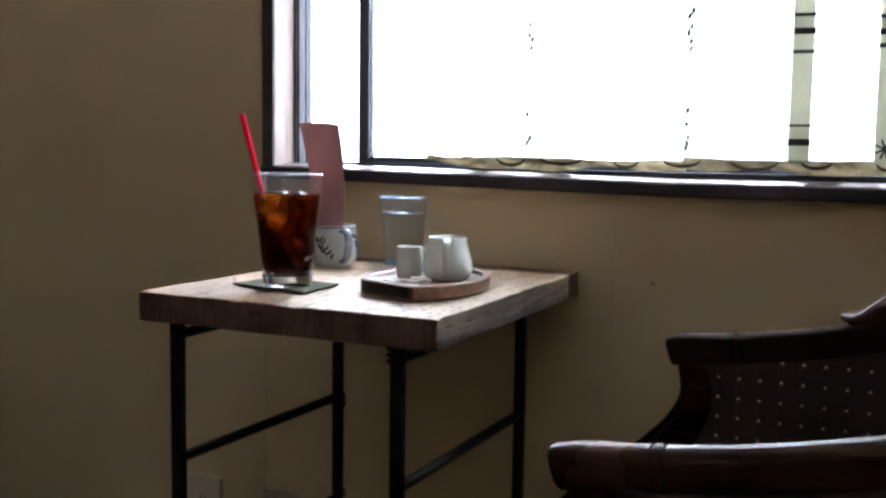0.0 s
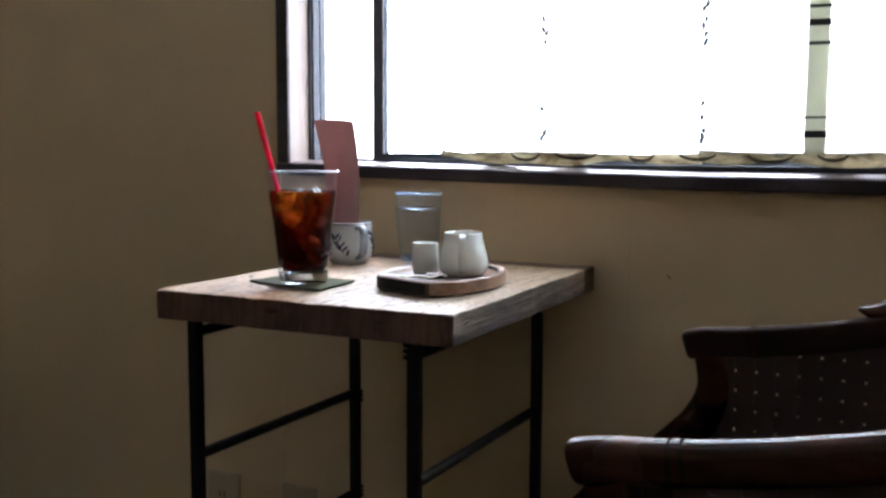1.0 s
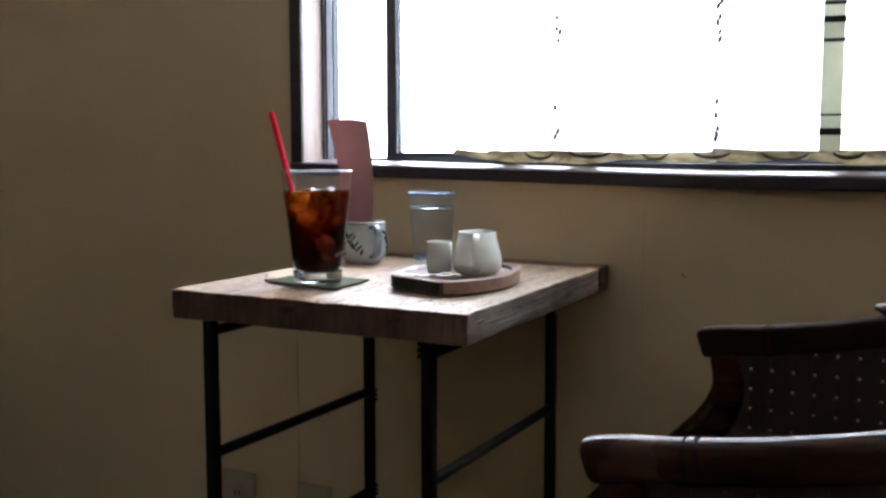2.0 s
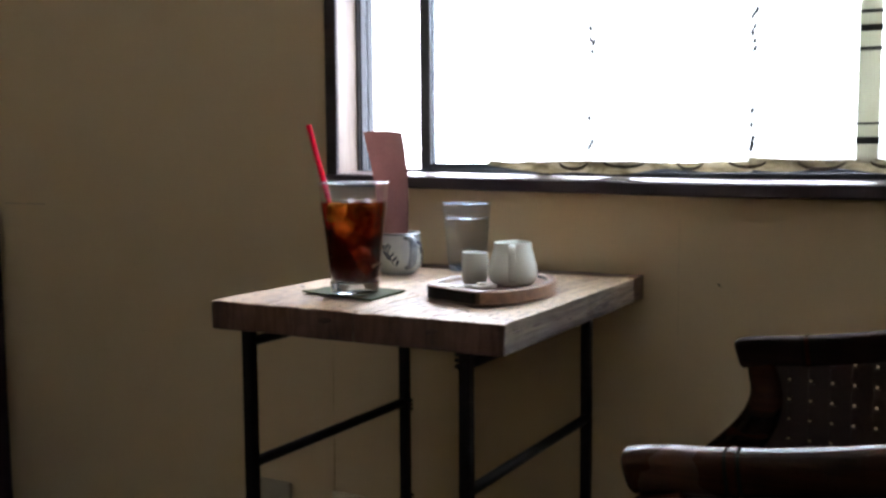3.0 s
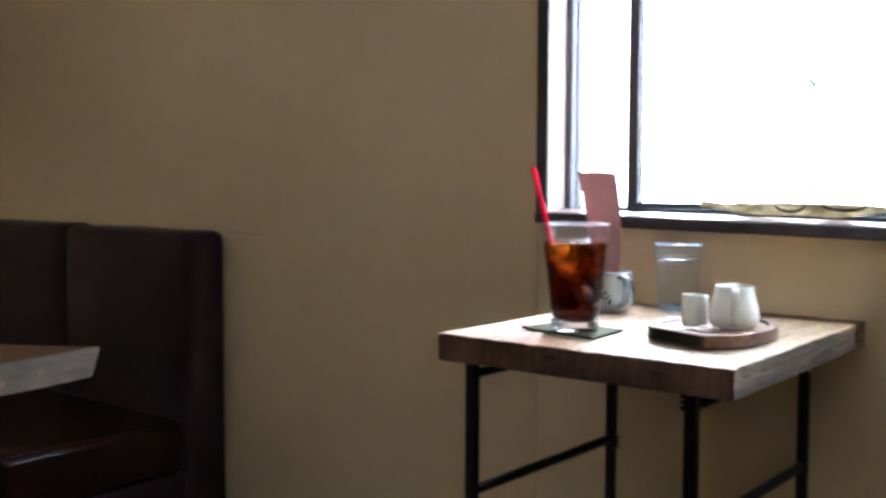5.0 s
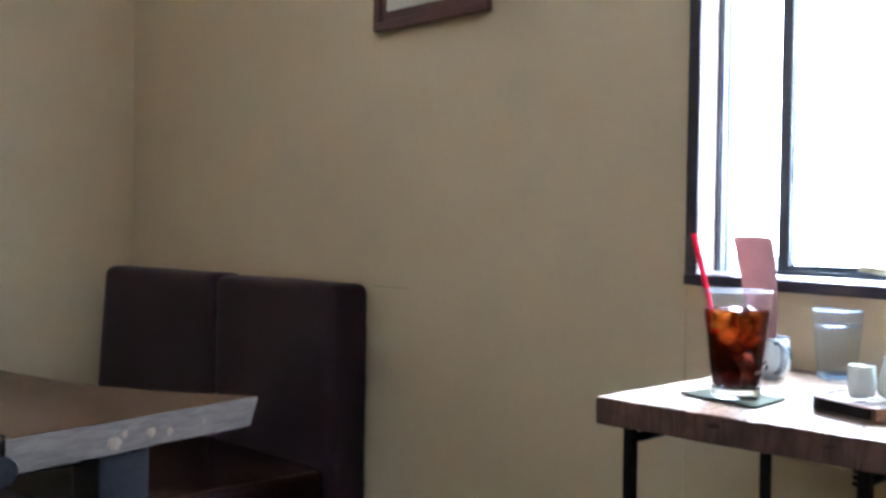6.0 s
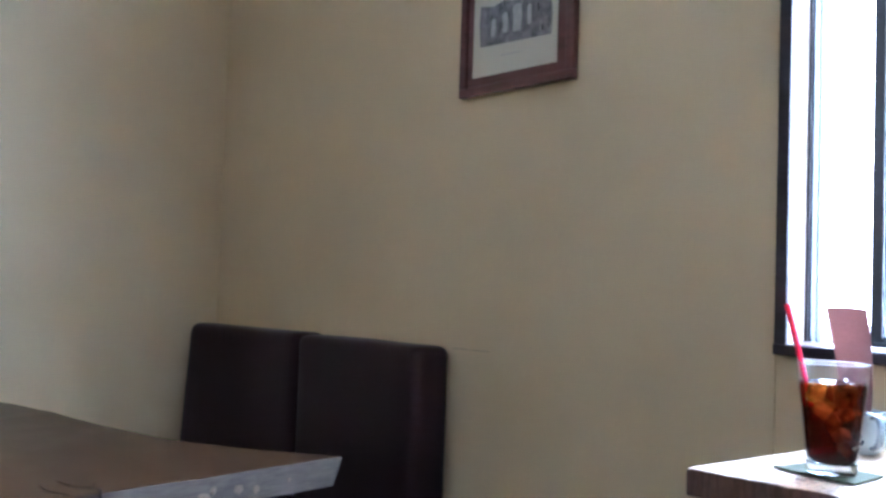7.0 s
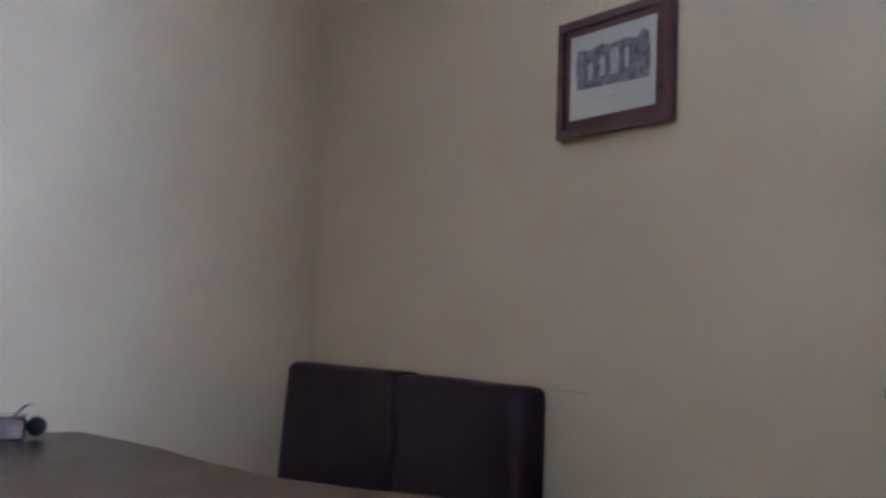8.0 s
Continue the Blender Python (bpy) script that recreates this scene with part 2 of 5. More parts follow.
hn = HEM.node_tree
blots = put(hn, "ShaderNodeTexNoise", Scale=34.0, Detail=4.0, Distortion=0.8)
hn.links.new(coords(hn, (1, 1, 2.2)), blots.inputs["Vector"])
hem_tone = mixed(hn, hn.nodes["Principled BSDF"].inputs["Base Color"].links[0].from_socket, ramp(hn, blots.outputs[0], [(0.36, (0.5, 0.47, 0.4)), (0.5, (0.9, 0.88, 0.83)), (0.66, (1.2, 1.2, 1.18))]), 1.0, "MULTIPLY")
hn.links.new(hem_tone, hn.nodes["Principled BSDF"].inputs["Base Color"])
hn.links.new(hem_tone, hn.nodes["Translucent BSDF"].inputs["Color"])
THREAD = solid("black_thread", (0.03, 0.032, 0.035), 0.9)
TEAL = solid("teal_dye", (0.2, 0.42, 0.48), 0.9)
ARC = solid("brown_printed_arc", (0.09, 0.075, 0.05), 0.9, grain=60, vary=0.5)
GLASS = clear("clear_glass", (0.97, 0.98, 0.98), 1.48)


def thin_glass(name, tint, sheen, edge=2.0, most=0.8, base=0.02, rough=0.05, milk=0.0):
    """Thin blown glass: clear, slightly tinted, with gloss that grows towards the edges; milk: a faint even bloom."""
    m, nt, p = nodes_of(name)
    nt.nodes.remove(p)
    clear_part = put(nt, "ShaderNodeBsdfTransparent", Color=(*tint, 1))
    bloom = put(nt, "ShaderNodeBsdfTranslucent", Color=(*sheen, 1))
    body = nt.nodes.new("ShaderNodeMixShader")
    body.inputs[0].default_value = milk
    nt.links.new(clear_part.outputs[0], body.inputs[1])
    nt.links.new(bloom.outputs[0], body.inputs[2])
    shine = put(nt, "ShaderNodeBsdfGlossy", Color=(*sheen, 1), Roughness=rough)
    lw = put(nt, "ShaderNodeLayerWeight", Blend=0.5)
    f = nt.nodes.new("ShaderNodeMath")
    f.operation = "POWER"
    nt.links.new(lw.outputs["Facing"], f.inputs[0])
    f.inputs[1].default_value = edge
    g = nt.nodes.new("ShaderNodeMath")
    g.operation = "MULTIPLY_ADD"
    nt.links.new(f.outputs[0], g.inputs[0])
    g.inputs[1].default_value, g.inputs[2].default_value = most, base
    mx = nt.nodes.new("ShaderNodeMixShader")
    nt.links.new(g.outputs[0], mx.inputs[0])
    nt.links.new(body.outputs[0], mx.inputs[1])
    nt.links.new(shine.outputs[0], mx.inputs[2])
    nt.links.new(mx.outputs[0], nt.nodes["Material Output"].inputs["Surface"])
    return m


BLUERIM = thin_glass("blue_glass_rim", (0.8, 0.88, 0.96), (0.62, 0.76, 0.92), 0.8, 0.6, 0.05, 0.12, 0.35)
BLUEWALL = thin_glass("blue_glass_wall", (0.97, 0.982, 0.99), (0.78, 0.87, 0.97), 3.0, 0.55, 0.012, 0.15, 0.008)
TUMBLER = thin_glass("tumbler_wall", (0.97, 0.975, 0.98), (0.9, 0.92, 0.95), 5.0, 0.5, 0.02, 0.08, 0.003)
FOOT = clear("tumbler_foot", (0.84, 0.87, 0.89), 1.32)
RIM = thin_glass("tumbler_rim", (0.9, 0.91, 0.92), (0.9, 0.92, 0.95), 0.8, 0.6, 0.1, 0.1, 0.15)
WATER = thin_glass("water", (0.98, 0.99, 0.995), (0.85, 0.92, 1.0), 4.0, 0.2, 0.008, 0.03)


def brewed(name):
    """Iced coffee: thinner and redder where ice melts at the top, dense at the bottom, glossy skin."""
    m, nt, p = nodes_of(name)
    nt.nodes.remove(p)
    v = coords(nt, (1, 1, 1), (20, 25, 15))
    swirl = put(nt, "ShaderNodeTexNoise", Scale=34.0, Detail=3.0)
    nt.links.new(v, swirl.inputs["Vector"])
    sep = nt.nodes.new("ShaderNodeSeparateXYZ")
    nt.links.new(coords(nt), sep.inputs[0])
    height = nt.nodes.new("ShaderNodeMapRange")
    height.inputs["From Min"].default_value, height.inputs["From Max"].default_value = 0.015, 0.115
    height.inputs["To Min"].default_value, height.inputs["To Max"].default_value = -0.03, 0.46
    nt.links.new(sep.outputs[2], height.inputs[0])
    add = nt.nodes.new("ShaderNodeMath")
    add.operation = "MULTIPLY_ADD"
    nt.links.new(swirl.outputs[0], add.inputs[0])
    add.inputs[1].default_value = 0.6
    nt.links.new(height.outputs[0], add.inputs[2])
    c = ramp(nt, add.outputs[0], [(0.24, (0.1, 0.021, 0.027)), (0.44, (0.28, 0.065, 0.04)), (0.62, (0.6, 0.2, 0.075)), (0.82, (0.95, 0.52, 0.17))])
    t = nt.nodes.new("ShaderNodeBsdfTransparent")
    nt.links.new(c, t.inputs["Color"])
    g = put(nt, "ShaderNodeBsdfGlossy", Roughness=0.06)
    fr = put(nt, "ShaderNodeFresnel", IOR=1.2)
    mx = nt.nodes.new("ShaderNodeMixShader")
    nt.links.new(fr.outputs[0], mx.inputs[0])
    nt.links.new(t.outputs[0], mx.inputs[1])
    nt.links.new(g.outputs[0], mx.inputs[2])
    nt.links.new(mx.outputs[0], nt.nodes["Material Output"].inputs["Surface"])
    return m


COFFEE = brewed("iced_coffee")


def steeped_ice(name, color):
    """Cloudy ice in coffee: lets daylight through, with cracks and a wet face."""
    m, nt, p = nodes_of(name)
    n = put(nt, "ShaderNodeTexNoise", Scale=42.0, Detail=2.0, Distortion=0.8)
    nt.links.new(coords(nt), n.inputs["Vector"])
    c = ramp(nt, n.outputs[0], [(0.34, tuple(0.12 * a for a in color)), (0.64, color)])
    nt.links.new(c, p.inputs["Base Color"])
    p.inputs["Roughness"].default_value = 0.25
    bump(nt, p, n.outputs[0], 0.3, 0.002)
    t = nt.nodes.new("ShaderNodeBsdfTranslucent")
    nt.links.new(c, t.inputs["Color"])
    k = put(nt, "ShaderNodeBsdfTransparent", Color=(*color, 1))
    a = nt.nodes.new("ShaderNodeMixShader")
    a.inputs[0].default_value = 0.8
    nt.links.new(p.outputs[0], a.inputs[1])
    nt.links.new(t.outputs[0], a.inputs[2])
    b = nt.nodes.new("ShaderNodeMixShader")
    b.inputs[0].default_value = 0.15
    nt.links.new(a.outputs[0], b.inputs[1])
    nt.links.new(k.outputs[0], b.inputs[2])
    nt.links.new(b.outputs[0], nt.nodes["Material Output"].inputs["Surface"])
    return m


AMBERICE = steeped_ice("thinly_steeped_ice", (1.0, 0.92, 0.66))
RUSTICE = steeped_ice("steeped_ice", (0.85, 0.66, 0.5))
REDICE = steeped_ice("deeply_steeped_ice", (0.5, 0.31, 0.27))
ICE = thin_glass("ice", (0.9, 0.88, 0.86), (0.85, 0.85, 0.86), 2.5, 0.3, 0.012, 0.02)
PANE = clear("window_glass", (0.98, 0.99, 0.99), 1.45)
PAPERWHITE = painted("packet_paper", (0.8, 0.78, 0.72), (0.74, 0.71, 0.65), rough=0.7, grain=500, relief=0.1, blotch=50)
STEEL = solid("steel", (0.55, 0.55, 0.56), 0.25, 1.0, grain=40, vary=0.1)
BLACKBALL = solid("black_cone_scales", (0.008, 0.007, 0.007), 0.75, 0.0, grain=200, relief=0.6)
SUGAR = painted("sugar", (0.46, 0.32, 0.3), (0.32, 0.2, 0.19), rough=0.9, grain=800, relief=0.6)
GRASS = painted("outside_ground", (0.4, 0.41, 0.38), (0.32, 0.33, 0.3), rough=0.9, grain=30, blotch=0.6)

HAZE, nt, p = nodes_of("overcast_distance")
p.inputs["Base Color"].default_value = (0.8, 0.8, 0.8, 1)
p.inputs["Emission Color"].default_value = (0.95, 0.98, 1.0, 1)
p.inputs["Emission Strength"].default_value = 3.0

# ---- mesh helpers ----
base_of = {}


def thing(name, at, label, category, group="", kind=""):
    """An empty at the thing's base, which will carry its parts."""
    ob = new(name)
    ob.empty_display_size = 0.05
    ob.location = at
    base_of[ob] = Vector(at)
    return tagged(ob, label, category, group, kind)


def mesh_of(name, bm, material, smooth=False):
    bmesh.ops.recalc_face_normals(bm, faces=bm.faces)
    me = bpy.data.meshes.new(name)
    bm.to_mesh(me)
    bm.free()
    for poly in me.polygons:
        poly.use_smooth = smooth
    if smooth:
        me.set_sharp_from_angle(angle=radians(38))
    me.materials.append(material)
    return me


def part(name, bm, material, parent, label="", smooth=False):
    """Links a bmesh given in world metres as ONE mesh under a thing or a part."""
    origin = base_of[parent]
    bmesh.ops.translate(bm, verts=bm.verts, vec=-origin)
    ob = new(name, mesh_of(name, bm, material, smooth))
    ob.parent = parent
    base_of[ob] = origin
    return tagged(ob, label)


def whole(name, bm, material, label, category="", kind="", at=(0, 0, 0), smooth=False, group=""):
    """Links a bmesh given in world metres as a top-level object with its origin at a place."""
    bmesh.ops.translate(bm, verts=bm.verts, vec=-Vector(at))
    ob = new(name, mesh_of(name, bm, material, smooth))
    ob.location = at
    base_of[ob] = Vector(at)
    return tagged(ob, label, category, group, kind)


def box(x0, x1, y0, y1, z0, z1, bevel=0.0, segments=2, bm=None):
    own = bmesh.new()
    m = Matrix.Translation(((x0 + x1) / 2, (y0 + y1) / 2, (z0 + z1) / 2)) @ Matrix.Diagonal((x1 - x0, y1 - y0, z1 - z0, 1))
    bmesh.ops.create_cube(own, size=1.0, matrix=m)
    if bevel:
        bmesh.ops.bevel(own, geom=own.edges[:], offset=bevel, segments=segments, affect="EDGES", profile=0.5)
    return join(bm, own) if bm else own


def join(bm, other):
    """Adds the other bmesh to bm and frees it."""
    made = {v: bm.verts.new(v.co) for v in other.verts}
    for f in other.faces:
        bm.faces.new([made[v] for v in f.verts])
    other.free()
    return bm


def lathe(profile, at=(0, 0, 0), seg=48, closed=False):
    """Turns (radius, height) pairs round the upright axis at a place; radius 0 closes to a point."""
    bm = bmesh.new()
    rings = []
    for r, z in profile:
        if r <= 1e-6:
            rings.append([bm.verts.new((at[0], at[1], at[2] + z))])
        else:
            rings.append([bm.verts.new((at[0] + r * math.cos(2 * math.pi * k / seg), at[1] + r * math.sin(2 * math.pi * k / seg), at[2] + z)) for k in range(seg)])
    pairs = list(zip(rings, rings[1:]))
    if closed:
        pairs.append((rings[-1], rings[0]))
    for a, b in pairs:
        for k in range(seg):
            n = (k + 1) % seg
            if len(a) == 1 and len(b) == 1:
                continue
            if len(a) == 1:
                bm.faces.new((a[0], b[k], b[n]))
            elif len(b) == 1:
                bm.faces.new((a[k], b[0], a[n]))
            else:
                bm.faces.new((a[k], b[k], b[n], a[n]))
    return bm


def smooth_path(points, steps=8):
    """A soft line through the points."""
    pts = [Vector(p) for p in points]
    out = []
    for i in range(len(pts) - 1):
        p0, p1, p2, p3 = pts[max(i - 1, 0)], pts[i], pts[i + 1], pts[min(i + 2, len(pts) - 1)]
        for k in range(steps):
            t = k / steps
            out.append(0.5 * ((2 * p1) + (p2 - p0) * t + (2 * p0 - 5 * p1 + 4 * p2 - p3) * t * t + (3 * p1 - p0 - 3 * p2 + p3) * t ** 3))
    out.append(pts[-1])
    return out


def sweep(points, width, height, seg=12, side=(0, 1, 0), power=2.0, caps=True):
    """A bar with a rounded section along points. width and height: half sizes, a number or a function of 0..1."""
    bm = bmesh.new()
    rings = []
    n = len(points)
    for i, p in enumerate(points):
        t = i / (n - 1)
        d = (points[min(i + 1, n - 1)] - points[max(i - 1, 0)]).normalized()
        s = Vector(side) - d * d.dot(Vector(side))
        s = s.normalized() if s.length > 1e-4 else d.orthogonal().normalized()
        u = s.cross(d)
        w = width(t) if callable(width) else width
        h = height(t) if callable(height) else height
        ring = []
        for k in range(seg):
            a = 2 * math.pi * k / seg
            c, q = math.cos(a), math.sin(a)
            ring.append(bm.verts.new(p + s * w * math.copysign(abs(c) ** (2 / power), c) + u * h * math.copysign(abs(q) ** (2 / power), q)))
        rings.append(ring)
    for a, b in zip(rings, rings[1:]):
        for k in range(seg):
            bm.faces.new((a[k], a[(k + 1) % seg], b[(k + 1) % seg], b[k]))
    if caps:
        bm.faces.new(rings[0])
        bm.faces.new(rings[-1][::-1])
    return bm


def rod(a, b, r, seg=12):
    return sweep([Vector(a), Vector(b)], r, r, seg, side=(0.3, 0.9, 0.2))


def slab(outline, z0, z1, bevel=0.0, segments=2):
    """An upright prism over an outline in plan."""
    bm = bmesh.new()
    low = [bm.verts.new((x, y, z0)) for x, y in outline]
    top = [bm.verts.new((x, y, z1)) for x, y in outline]
    n = len(outline)
    for k in range(n):
        bm.faces.new((low[k], low[(k + 1) % n], top[(k + 1) % n], top[k]))
    bm.faces.new(low[::-1])
    bm.faces.new(top)
    if bevel:
        rim = [e for e in bm.edges if abs(e.verts[0].co.z - e.verts[1].co.z) < 1e-6]
        bmesh.ops.bevel(bm, geom=rim, offset=bevel, segments=segments, affect="EDGES", profile=0.5)
    return bm


def roughen(bm, amount, scale, keep=None):
    """Uneven, worn surfaces: moves points by noise."""
    for v in bm.verts:
        if keep is None or keep(v.co):
            v.co += noise.noise_vector(v.co * scale) * amount


def cut(bm, step, axes="xyz"):
    """Slices a mesh into even bands, so that its shape can be worn."""
    for k, axis in enumerate("xyz"):
        if axis not in axes:
            continue
        lo, hi = min(v.co[k] for v in bm.verts), max(v.co[k] for v in bm.verts)
        for i in range(1, int((hi - lo) / step)):
            co, no = Vector((0, 0, 0)), Vector((0, 0, 0))
            co[k], no[k] = lo + i * step, 1
            bmesh.ops.bisect_plane(bm, geom=bm.verts[:] + bm.edges[:] + bm.faces[:], plane_co=co, plane_no=no)
    return bm


# ---- the room ----
WALL_Y, LEFT_X, RIGHT_X, BACK_Y, TOP_Z = 1.495, -2.89, 1.8, -2.9, 2.45
SEAM = -0.841

bm = box(LEFT_X, SEAM - 0.0009, WALL_Y, WALL_Y + 0.1, 0, TOP_Z)
box(SEAM + 0.0009, RIGHT_X, WALL_Y, WALL_Y + 0.1, 0, 0.838, bm=bm)
box(SEAM + 0.0009, WIN_L - 0.012, WALL_Y, WALL_Y + 0.1, 0.838, TOP_Z, bm=bm)
box(WIN_R + 0.012, RIGHT_X, WALL_Y, WALL_Y + 0.1, 0.838, TOP_Z, bm=bm)
box(WIN_L - 0.012, WIN_R + 0.012, WALL_Y, WALL_Y + 0.1, WIN_T + 0.012, TOP_Z, bm=bm)
wall_north = whole("wall_north", bm, WALL, "cream painted board wall with a fine upright joint", "wall", "structure")
part("joint_strip", box(SEAM - 0.004, SEAM + 0.004, WALL_Y + 0.003, WALL_Y + 0.012, 0, WIN_B - 0.03), GROOVE, wall_north, "dark shadow gap between wall boards")
part("scuff_mark", box(-1.7, -1.575, WALL_Y - 0.0006, WALL_Y + 0.001, 0.7885, 0.7915), SCUFF, wall_north, "faint level scuff line beside the bench")
part("joint_line", box(-0.2203, -0.2197, WALL_Y - 0.0002, WALL_Y + 0.001, 0.62, 0.79), SCUFF, wall_north, "faint upright joint in the paint")
bm = slab([(-0.164, 0.699), (-0.16, 0.6975), (-0.157, 0.693), (-0.1605, 0.6945)], -0.0008, 0.0004)
for v in bm.verts:
    v.co = Vector((v.co.x, WALL_Y + v.co.z, v.co.y))
part("nick", bm, KNOTDARK, wall_north, "small dark nick in the paint")
# unseen south and east walls are made dark below this height to cut bounce
DARK_TOP = 0.95
whole("wall_west", box(LEFT_X - 0.15, LEFT_X, BACK_Y - 0.15, WALL_Y + 0.2, 0, TOP_Z), WALL, "plain cream painted wall behind the long table", "wall", "structure")
whole("wall_south", box(LEFT_X, RIGHT_X, BACK_Y - 0.15, BACK_Y, DARK_TOP, TOP_Z), WALL, "plain cream painted wall", "wall", "structure")
whole("wall_east", box(RIGHT_X, RIGHT_X + 0.15, BACK_Y - 0.15, WALL_Y + 0.2, DARK_TOP, TOP_Z), WALL, "plain cream painted wall", "wall", "structure")
whole("wall_south_boarding", box(LEFT_X, RIGHT_X, BACK_Y - 0.15, BACK_Y, 0, DARK_TOP), FLOOR, "unseen lower wall, made dark to cut bounced light", "wall", "structure")
whole("wall_east_boarding", box(RIGHT_X, RIGHT_X + 0.15, BACK_Y - 0.15, WALL_Y + 0.2, 0, DARK_TOP), FLOOR, "unseen lower wall, made dark to cut bounced light", "wall", "structure")
whole("ceiling", box(LEFT_X - 0.15, RIGHT_X + 0.15, BACK_Y - 0.15, WALL_Y + 0.2, TOP_Z, TOP_Z + 0.12), CEIL, "plain pale ceiling", "ceiling", "structure")
whole("floor", box(LEFT_X - 0.15, RIGHT_X + 0.15, BACK_Y - 0.15, WALL_Y + 0.2, -0.1, 0.0), FLOOR, "dark brown wooden floor", "floor", "structure")
bm = bmesh.new()
bmesh.ops.create_grid(bm, x_segments=4, y_segments=4, size=600)
bmesh.ops.translate(bm, verts=bm.verts, vec=(0, 0, -0.3))
whole("ground", bm, GRASS, "pale open ground outside the window", "ground", "structure")
whole("backdrop", box(-90, 90, 60, 60.5, -0.3, 70), HAZE, "plain white overcast distance", "sky", "structure")

# ---- the window ----
window = thing("window_1", (0.05, WALL_Y, WIN_B), "wide sliding window with dark wooden trim and bare reveals", "window", kind="structure")
TF = 1.478
part("architrave", box(WIN_L - 0.024, WIN_L, TF, WALL_Y, WIN_B + 0.0005, WIN_T + 0.024, 0.002), TRIM, window, "dark stained upright trim board")
part("architrave", box(WIN_R, WIN_R + 0.024, TF, WALL_Y, WIN_B + 0.0005, WIN_T + 0.024, 0.002), TRIM, window)
part("head_trim", box(WIN_L, WIN_R, TF, WALL_Y, WIN_T, WIN_T + 0.024, 0.002), TRIM, window)


def warped(bm):
    """The old sill board lifts a little towards its left end."""
    cut(bm, 0.05, "x")
    for v in bm.verts:
        v.co.z += 0.0178 * max(0.0, -0.14 - v.co.x)
    return bm


SILL_Z = 0.8425
part("sill_trim", warped(box(WIN_L - 0.024, WIN_R + 0.024, TF - 0.004, WALL_Y, SILL_Z - 0.019, SILL_Z, 0.002)), TRIM, window, "dark stained sill nosing, slightly warped")
bm = warped(box(WIN_L, WIN_R, TF + 0.001, 1.54, SILL_Z - 0.02, SILL_Z + 0.001))
for v in bm.verts:
    if v.co.z > SILL_Z - 0.005:
        v.co.z += 0.0045 * (v.co.y - TF) / (1.54 - TF)
part("window_sill", bm, SILLTOP, window, "sloping dark sill board with a worn sheen")
part("reveal", box(WIN_L - 0.012, WIN_L + 0.001, TF + 0.003, 1.54, WIN_B - 0.002, WIN_T), REVEAL, window, "bare pale wood jamb board")
part("reveal", box(WIN_R - 0.002, WIN_R + 0.012, WALL_Y, 1.54, WIN_B - 0.002, WIN_T), REVEAL, window, "bare pale wood jamb board")
part("reveal", box(WIN_L, WIN_R, WALL_Y, 1.54, WIN_T, WIN_T + 0.012), REVEAL, window, "bare pale wood head board")
fr = part("window_frame", box(WIN_L - 0.012, WIN_L + 0.011, 1.54, 1.5575, WIN_B - 0.028, WIN_T + 0.012, 0.001), BRONZE, window, "dark bronze aluminium frame")
part("bright_edge", box(WIN_L + 0.005, WIN_L + 0.0066, 1.5385, 1.5405, WIN_B + 0.008, WIN_T, 0.0003), BEAD, fr, "thin pale edge of the frame")
# the lit edge of a rail, put in as a strip of paler metal
part("channel", box(WIN_L - 0.012, WIN_L + 0.009, 1.5575, 1.5615, WIN_B - 0.028, WIN_T + 0.012), BEAD, fr, "pale strip for the lit rail edge between two tracks")
part("track", box(WIN_L - 0.012, WIN_L + 0.011, 1.5615, 1.58, WIN_B - 0.028, WIN_T + 0.012, 0.001), BRONZE, fr)
part("window_frame", box(WIN_R - 0.012, WIN_R + 0.012, 1.54, 1.695, WIN_B - 0.028, WIN_T + 0.012, 0.002), BRONZE, window)
part("window_frame", box(WIN_L + 0.012, WIN_R - 0.012, 1.54, 1.695, WIN_T - 0.02, WIN_T + 0.012, 0.002), BRONZE, window)
part("bottom_track", box(WIN_L + 0.012, WIN_R - 0.012, 1.54, 1.695, WIN_B - 0.028, WIN_B + 0.006, 0.002), BRONZE, window, "dark aluminium bottom track")
# added dark strip that hides the bright track top, as the hem's shade would
part("track_lip", box(WIN_L + 0.012, WIN_R - 0.012, 1.5395, 1.5435, WIN_B - 0.01, WIN_B + 0.009, 0.001), BRONZE, window)
part("track_rail", box(WIN_L + 0.012, WIN_R - 0.012, 1.612, 1.616, WIN_B + 0.006, WIN_B + 0.014, 0.001), BRONZE, window)


def sash(x0, x1, y):
    d = 0.008
    s = part("sash", box(x0, x0 + 0.027, y - d, y + d, WIN_B + 0.008, WIN_T - 0.02, 0.0015), BRONZE, window, "dark aluminium sliding sash")
    part("stile", box(x1 - 0.027, x1, y - d, y + d, WIN_B + 0.008, WIN_T - 0.02, 0.0015), BRONZE, s)
    part("bottom_rail", box(x0 + 0.027, x1 - 0.027, y - d, y + d, WIN_B + 0.008, WIN_B + 0.024, 0.0015), BRONZE, s)
    part("top_rail", box(x0 + 0.027, x1 - 0.027, y - d, y + d, WIN_T - 0.05, WIN_T - 0.021, 0.0015), BRONZE, s)
    part("glazing_bead", box(x0 + 0.022, x0 + 0.0245, y - d - 0.002, y - d + 0.001, WIN_B + 0.022, WIN_T - 0.05, 0.0004), BEAD, s, "pale grey glazing bead")
    part("rail_edge", box(x0 + 0.03, x1 - 0.03, y - d - 0.002, y - d + 0.001, WIN_B + 0.0085, WIN_B + 0.0105, 0.0004), BEAD, s, "thin pale lower edge")
    pane = part("pane", box(x0 + 0.024, x1 - 0.024, y - 0.002, y + 0.002, WIN_B + 0.022, WIN_T - 0.046), PANE, s, "clear window glass")
    pane.visible_shadow = False


